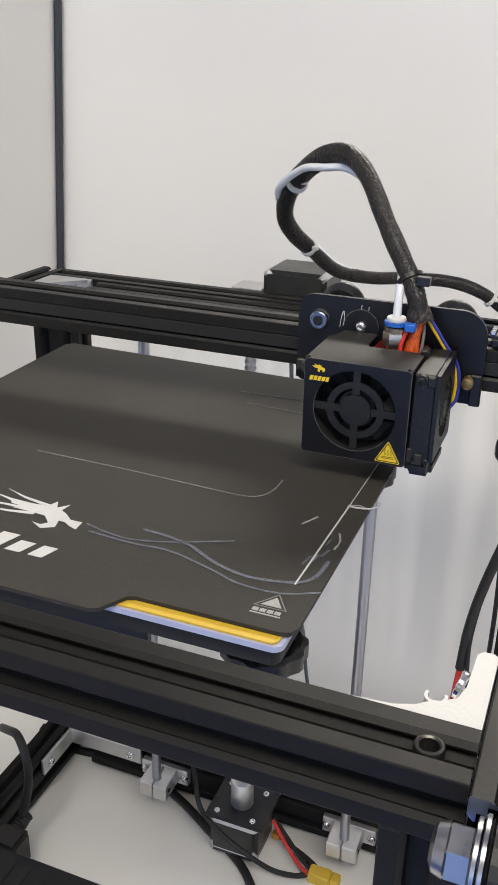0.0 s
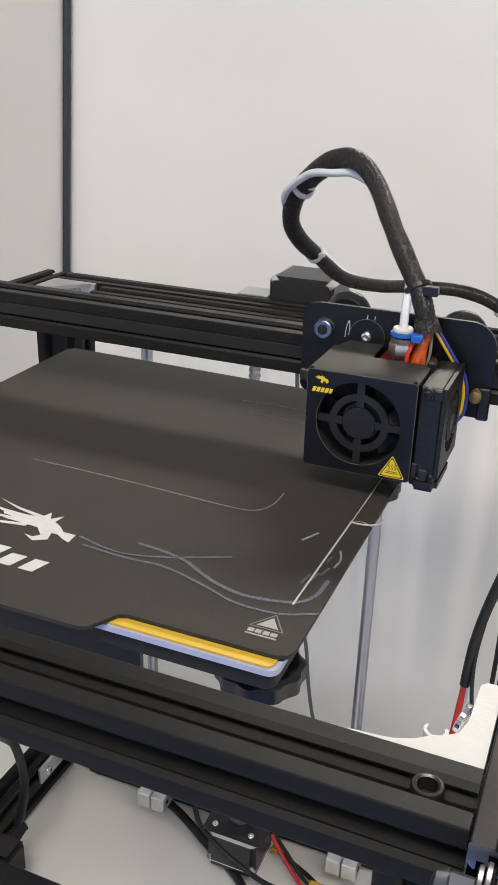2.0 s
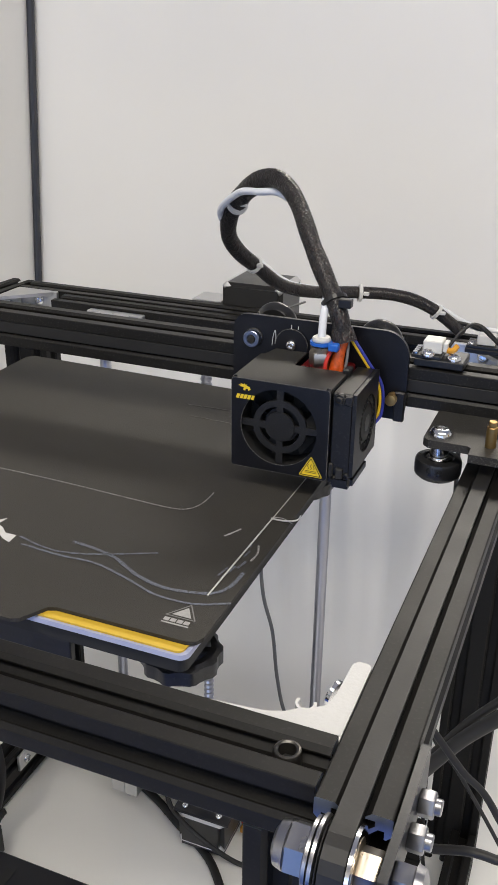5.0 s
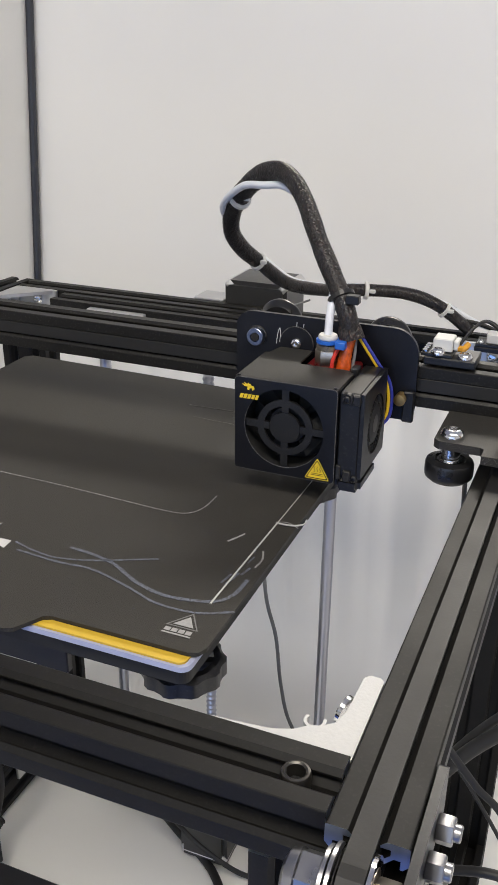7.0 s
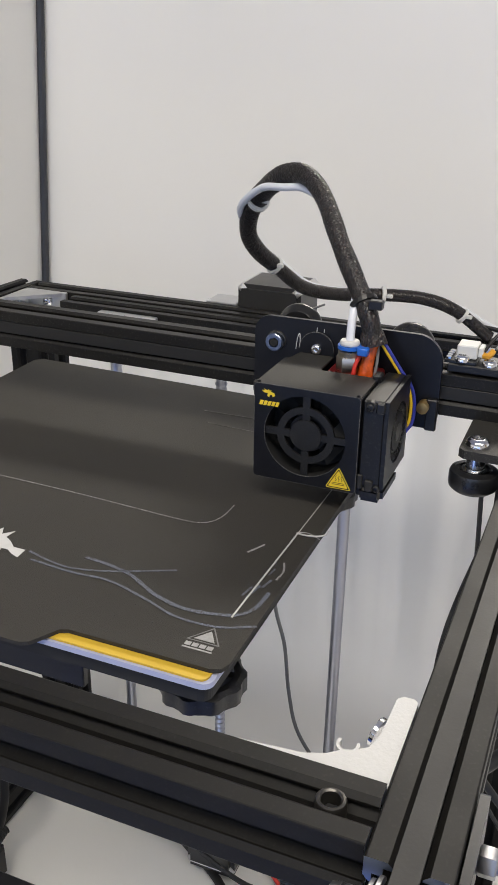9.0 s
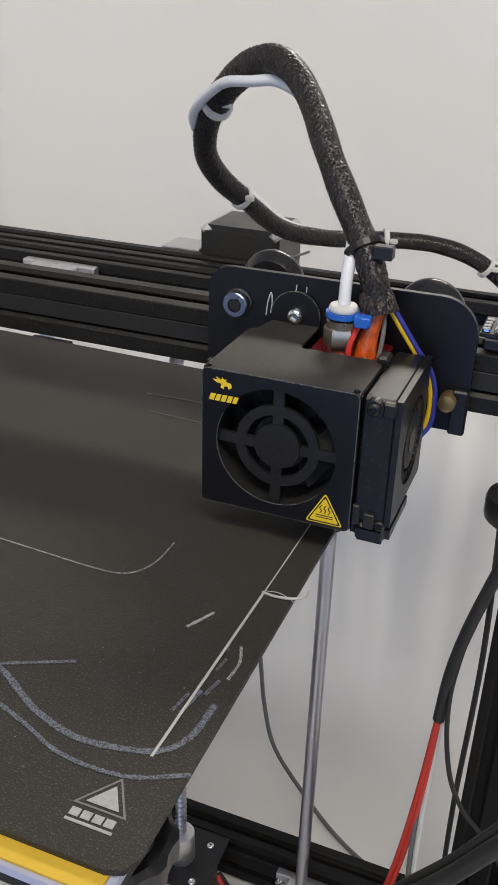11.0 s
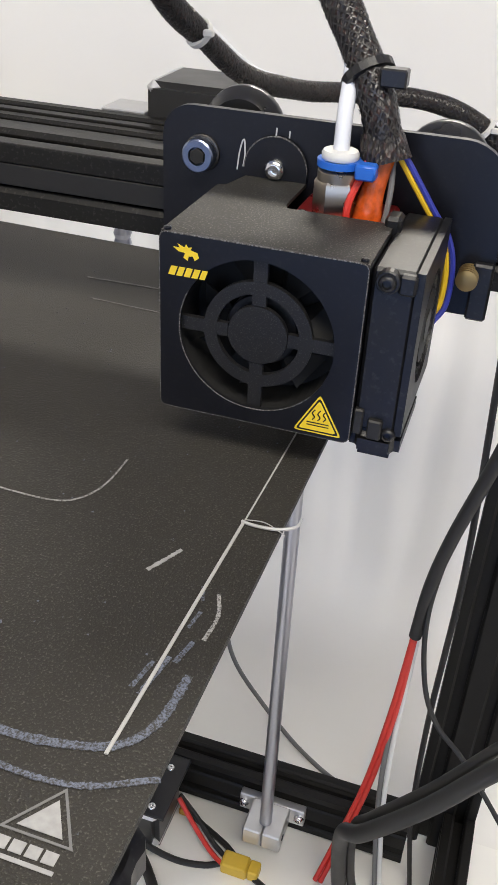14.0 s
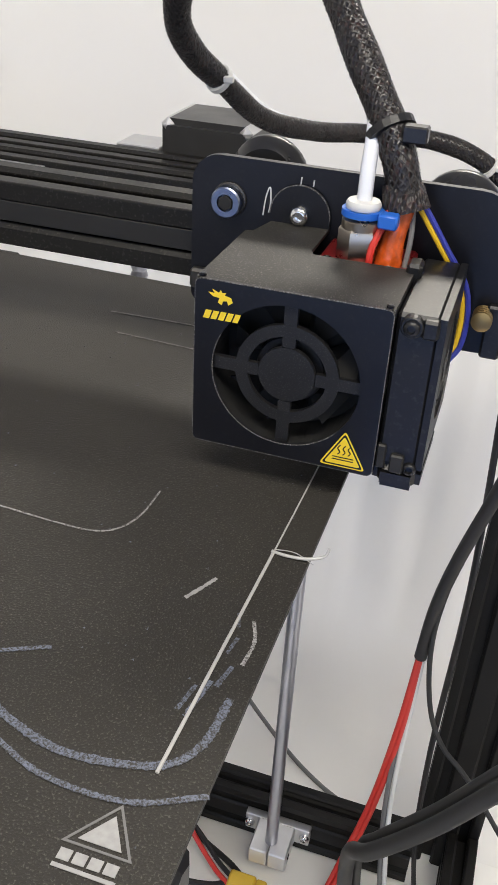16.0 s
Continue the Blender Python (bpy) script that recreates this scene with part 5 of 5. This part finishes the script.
def cable(name, pts, r, m, label, squash=1.0):
    bm = bmesh.new()
    tube(bm, pts, r, 12, 10, squash)
    return solo(name, bm, m, pts[-1], label, "cable", "loose cables", smooth=True)


cable("cable", [(0.182, 0.215, 0.3035), (0.174, 0.205, 0.250), (0.166, 0.200, 0.200), (0.152, 0.200, 0.142), (0.1455, 0.200, 0.105), (0.1430, 0.200, 0.068)], 0.0036, M_RUBBER, "black cable sleeve hanging beside the upright")
cable("cable", [(0.151, 0.2125, 0.3040), (0.1545, 0.206, 0.268), (0.1560, 0.203, 0.237), (0.161, 0.203, 0.12), (0.160, 0.203, 0.0), (0.163, 0.196, -0.08), (0.172, 0.185, TABLE + 0.002)], 0.0026, M_RUBBER, "flat black cable hanging from the back beam", 0.5)
for d, m, lab in ((0.0, M_RED_WIRE, "red wire fanning out of a black sleeve"), (0.0024, M_RED_WIRE, "red wire fanning out of a black sleeve")):
    cable("wire", [(0.1425 + d * 0.3, 0.200 + d * 0.3, 0.070), (0.1385 + d, 0.192, 0.013), (0.1310 + d * 1.2, 0.190, -0.055), (0.1190 + d * 1.4, 0.184, -0.115), (0.112 + d * 1.5, 0.170, TABLE + 0.0020)], 0.0017, m, lab)
for d, m, lab in ((0.0, M_GREY_WIRE, "dark wire fanning out of a sleeve"), (0.0032, M_WHITE_PLASTIC, "white wire fanning out of a black sleeve")):
    cable("wire", [(0.1435 + d * 0.3, 0.202 + d * 0.2, 0.070), (0.1420 + d * 0.6, 0.196, 0.030), (0.1400 + d, 0.191, -0.010), (0.1420 + d, 0.186, -0.070), (0.150 + d, 0.178, TABLE + 0.0020)], 0.0016, m, lab)
cable("cable", [(0.153, 0.203, 0.146), (0.1475, 0.198, 0.09), (0.153, 0.192, 0.045), (0.165, 0.189, 0.016), (0.188, 0.185, -0.008), (0.235, 0.17, -0.070), (0.27, 0.15, TABLE + 0.002)], 0.0015, M_RUBBER, "thin black cable hanging beside the upright")
cable("cable", [(0.320, 0.105, 0.255), (0.260, 0.100, 0.190), (0.2200, 0.100, 0.135), (0.192, 0.100, 0.101), (0.166, 0.100, 0.060), (0.140, 0.104, 0.022), (0.129, 0.122, -0.010), (0.128, 0.145, -0.080), (0.132, 0.158, TABLE + 0.004)], 0.0045, M_RUBBER, "thick black cable slung across the frame")
cable("cable", [(0.320, 0.112, 0.265), (0.260, 0.109, 0.198), (0.2200, 0.109, 0.143), (0.193, 0.109, 0.107), (0.168, 0.109, 0.065), (0.143, 0.112, 0.026), (0.134, 0.128, -0.010), (0.134, 0.150, -0.080), (0.140, 0.162, TABLE + 0.003)], 0.0028, M_RUBBER, "black cable slung across the frame")
cable("cable", [(0.188, -0.05, 0.238), (0.206, -0.05, 0.216), (0.223, -0.05, 0.197), (0.26, -0.05, 0.12), (0.30, -0.04, TABLE + 0.002)], 0.0016, M_RUBBER, "thin black cable beside the frame")
cable("cable", [(0.180, -0.10, 0.2195), (0.202, -0.10, 0.2215), (0.226, -0.10, 0.2260), (0.27, -0.09, 0.20), (0.32, -0.08, TABLE + 0.002)], 0.0018, M_RUBBER, "thin black cable beside the frame")
cable("cable", [(-0.030, 0.30, 0.285), (-0.022, 0.30, 0.12), (-0.018, 0.30, 0.037), (-0.007, 0.30, -0.009), (-0.001, 0.30, -0.060), (0.009, 0.30, -0.102), (0.036, 0.290, -0.128), (0.075, 0.265, TABLE + 0.003), (0.115, 0.245, TABLE + 0.003), (0.16, 0.240, TABLE + 0.003)], 0.0017, M_GREY_WIRE, "thin dark cable hanging behind the frame")
cable("cable", [(-0.232, 0.205, -0.118), (-0.203, 0.208, TABLE + 0.004), (-0.158, 0.210, TABLE + 0.004), (-0.093, 0.196, TABLE + 0.004), (-0.042, 0.169, TABLE + 0.004), (0.006, 0.138, TABLE + 0.004), (0.045, 0.075, TABLE + 0.004), (0.06, -0.02, TABLE + 0.004)], 0.0036, M_RUBBER, "thick black cable lying on the table")
cable("cable", [(-0.232, 0.150, -0.075), (-0.205, 0.125, -0.048), (-0.184, 0.110, -0.034), (-0.172, 0.102, -0.042), (-0.1690, 0.100, -0.062), (-0.1725, 0.099, -0.085), (-0.1765, 0.097, -0.102)], 0.0036, M_RUBBER, "thick black mains cable")
psu = thing("power_supply", (-0.14, -0.03, TABLE), "black metal power supply box lying on the table", "power supply")
bm = bmesh.new()
box(bm, -0.235, -0.060, -0.110, 0.060, TABLE, TABLE + 0.042, 0.0015)
part("case", bm, M_SHEET, psu)
# dark strips on the closed case paint the shade inside vent slots
bm = bmesh.new()
for k in range(6):
    box(bm, -0.200 + k * 0.014, -0.192 + k * 0.014, 0.018, 0.048, TABLE + 0.0422, TABLE + 0.0426, 0)
part("vent_slot_shade", bm, M_DARKHOLE, psu)["kind"] = "stuff"
plug = thing("mains_plug", (-0.173, 0.072, -0.130), "black moulded mains plug in the power supply", "plug")
bm = bmesh.new()
box(bm, -0.186, -0.160, 0.0605, 0.084, -0.130, -0.100, 0.003, 0, 2)
part("plug_body", bm, M_RUBBER, plug)
bm = bmesh.new()
for k in range(5):
    ring_stack(bm, axis((-0.1755, 0.084 + k * 0.0035, -0.1085), (0.05, 1, 0.05)), [(0.0062 - k * 0.0005, 0), (0.0068 - k * 0.0005, 0.0008), (0.0062 - k * 0.0005, 0.0024), (0.005, 0.0034)], 16)
part("strain_relief", bm, M_RUBBER, plug)
for cx0, cy0 in ((0.060, 0.160),):
    con = thing("power_connector", (cx0, cy0, TABLE), "yellow plastic power connector with red and black wires", "connector")
    bm = bmesh.new()
    box(bm, cx0 - 0.009, cx0 + 0.009, cy0 - 0.006, cy0 + 0.006, TABLE + 0.0005, TABLE + 0.0105, 0.0012)
    box(bm, cx0 + 0.0092, cx0 + 0.0165, cy0 - 0.0052, cy0 + 0.0052, TABLE + 0.0012, TABLE + 0.0098, 0.001)
    part("housing", bm, M_YELLOW, con)
    for d, m in ((-0.003, M_RED_WIRE), (0.003, M_RUBBER)):
        bm = bmesh.new()
        tube(bm, [(cx0 - 0.009, cy0 + d, TABLE + 0.006), (cx0 - 0.020, cy0 + 0.006 + d, TABLE + 0.008), (cx0 - 0.034, cy0 + 0.014 + d, TABLE + 0.016), (cx0 - 0.048, cy0 + 0.02 + d * 0.4, TABLE + 0.028)], 0.0017, 8, 6)
        part("lead", bm, m, con, "", True)
end = thing("cable_end", (0.013, 0.188, TABLE), "small orange-tipped cable end lying on the table", "cable")
bm = bmesh.new()
box(bm, 0.0095, 0.0165, 0.1845, 0.1905, TABLE + 0.0004, TABLE + 0.0062, 0.0008)
part("tip", bm, M_ORANGE, end, "orange plastic tip")
bm = bmesh.new()
tube(bm, [(0.0160, 0.187, TABLE + 0.003), (0.030, 0.181, TABLE + 0.0028), (0.050, 0.172, TABLE + 0.0028), (0.070, 0.1585, TABLE + 0.0028), (0.095, 0.150, TABLE + 0.0028), (0.135, 0.150, TABLE + 0.0028)], 0.0020, 8, 8)
part("lead", bm, M_RUBBER, end, "thin black lead", True)
bm = bmesh.new()
tube(bm, [(-0.072, 0.1975, -0.085), (-0.062, 0.185, -0.098), (-0.045, 0.158, -0.100), (-0.025, 0.146, -0.104), (0.000, 0.143, -0.116), (0.022, 0.147, -0.130), (0.040, 0.153, TABLE + 0.0045), (0.0505, 0.158, TABLE + 0.0050)], 0.0021, 8, 8)
solo("cable", bm, M_RUBBER, (0.050, 0.158, TABLE), "black motor cable draped in front of the stepper motor", "cable", "loose cables", smooth=True)
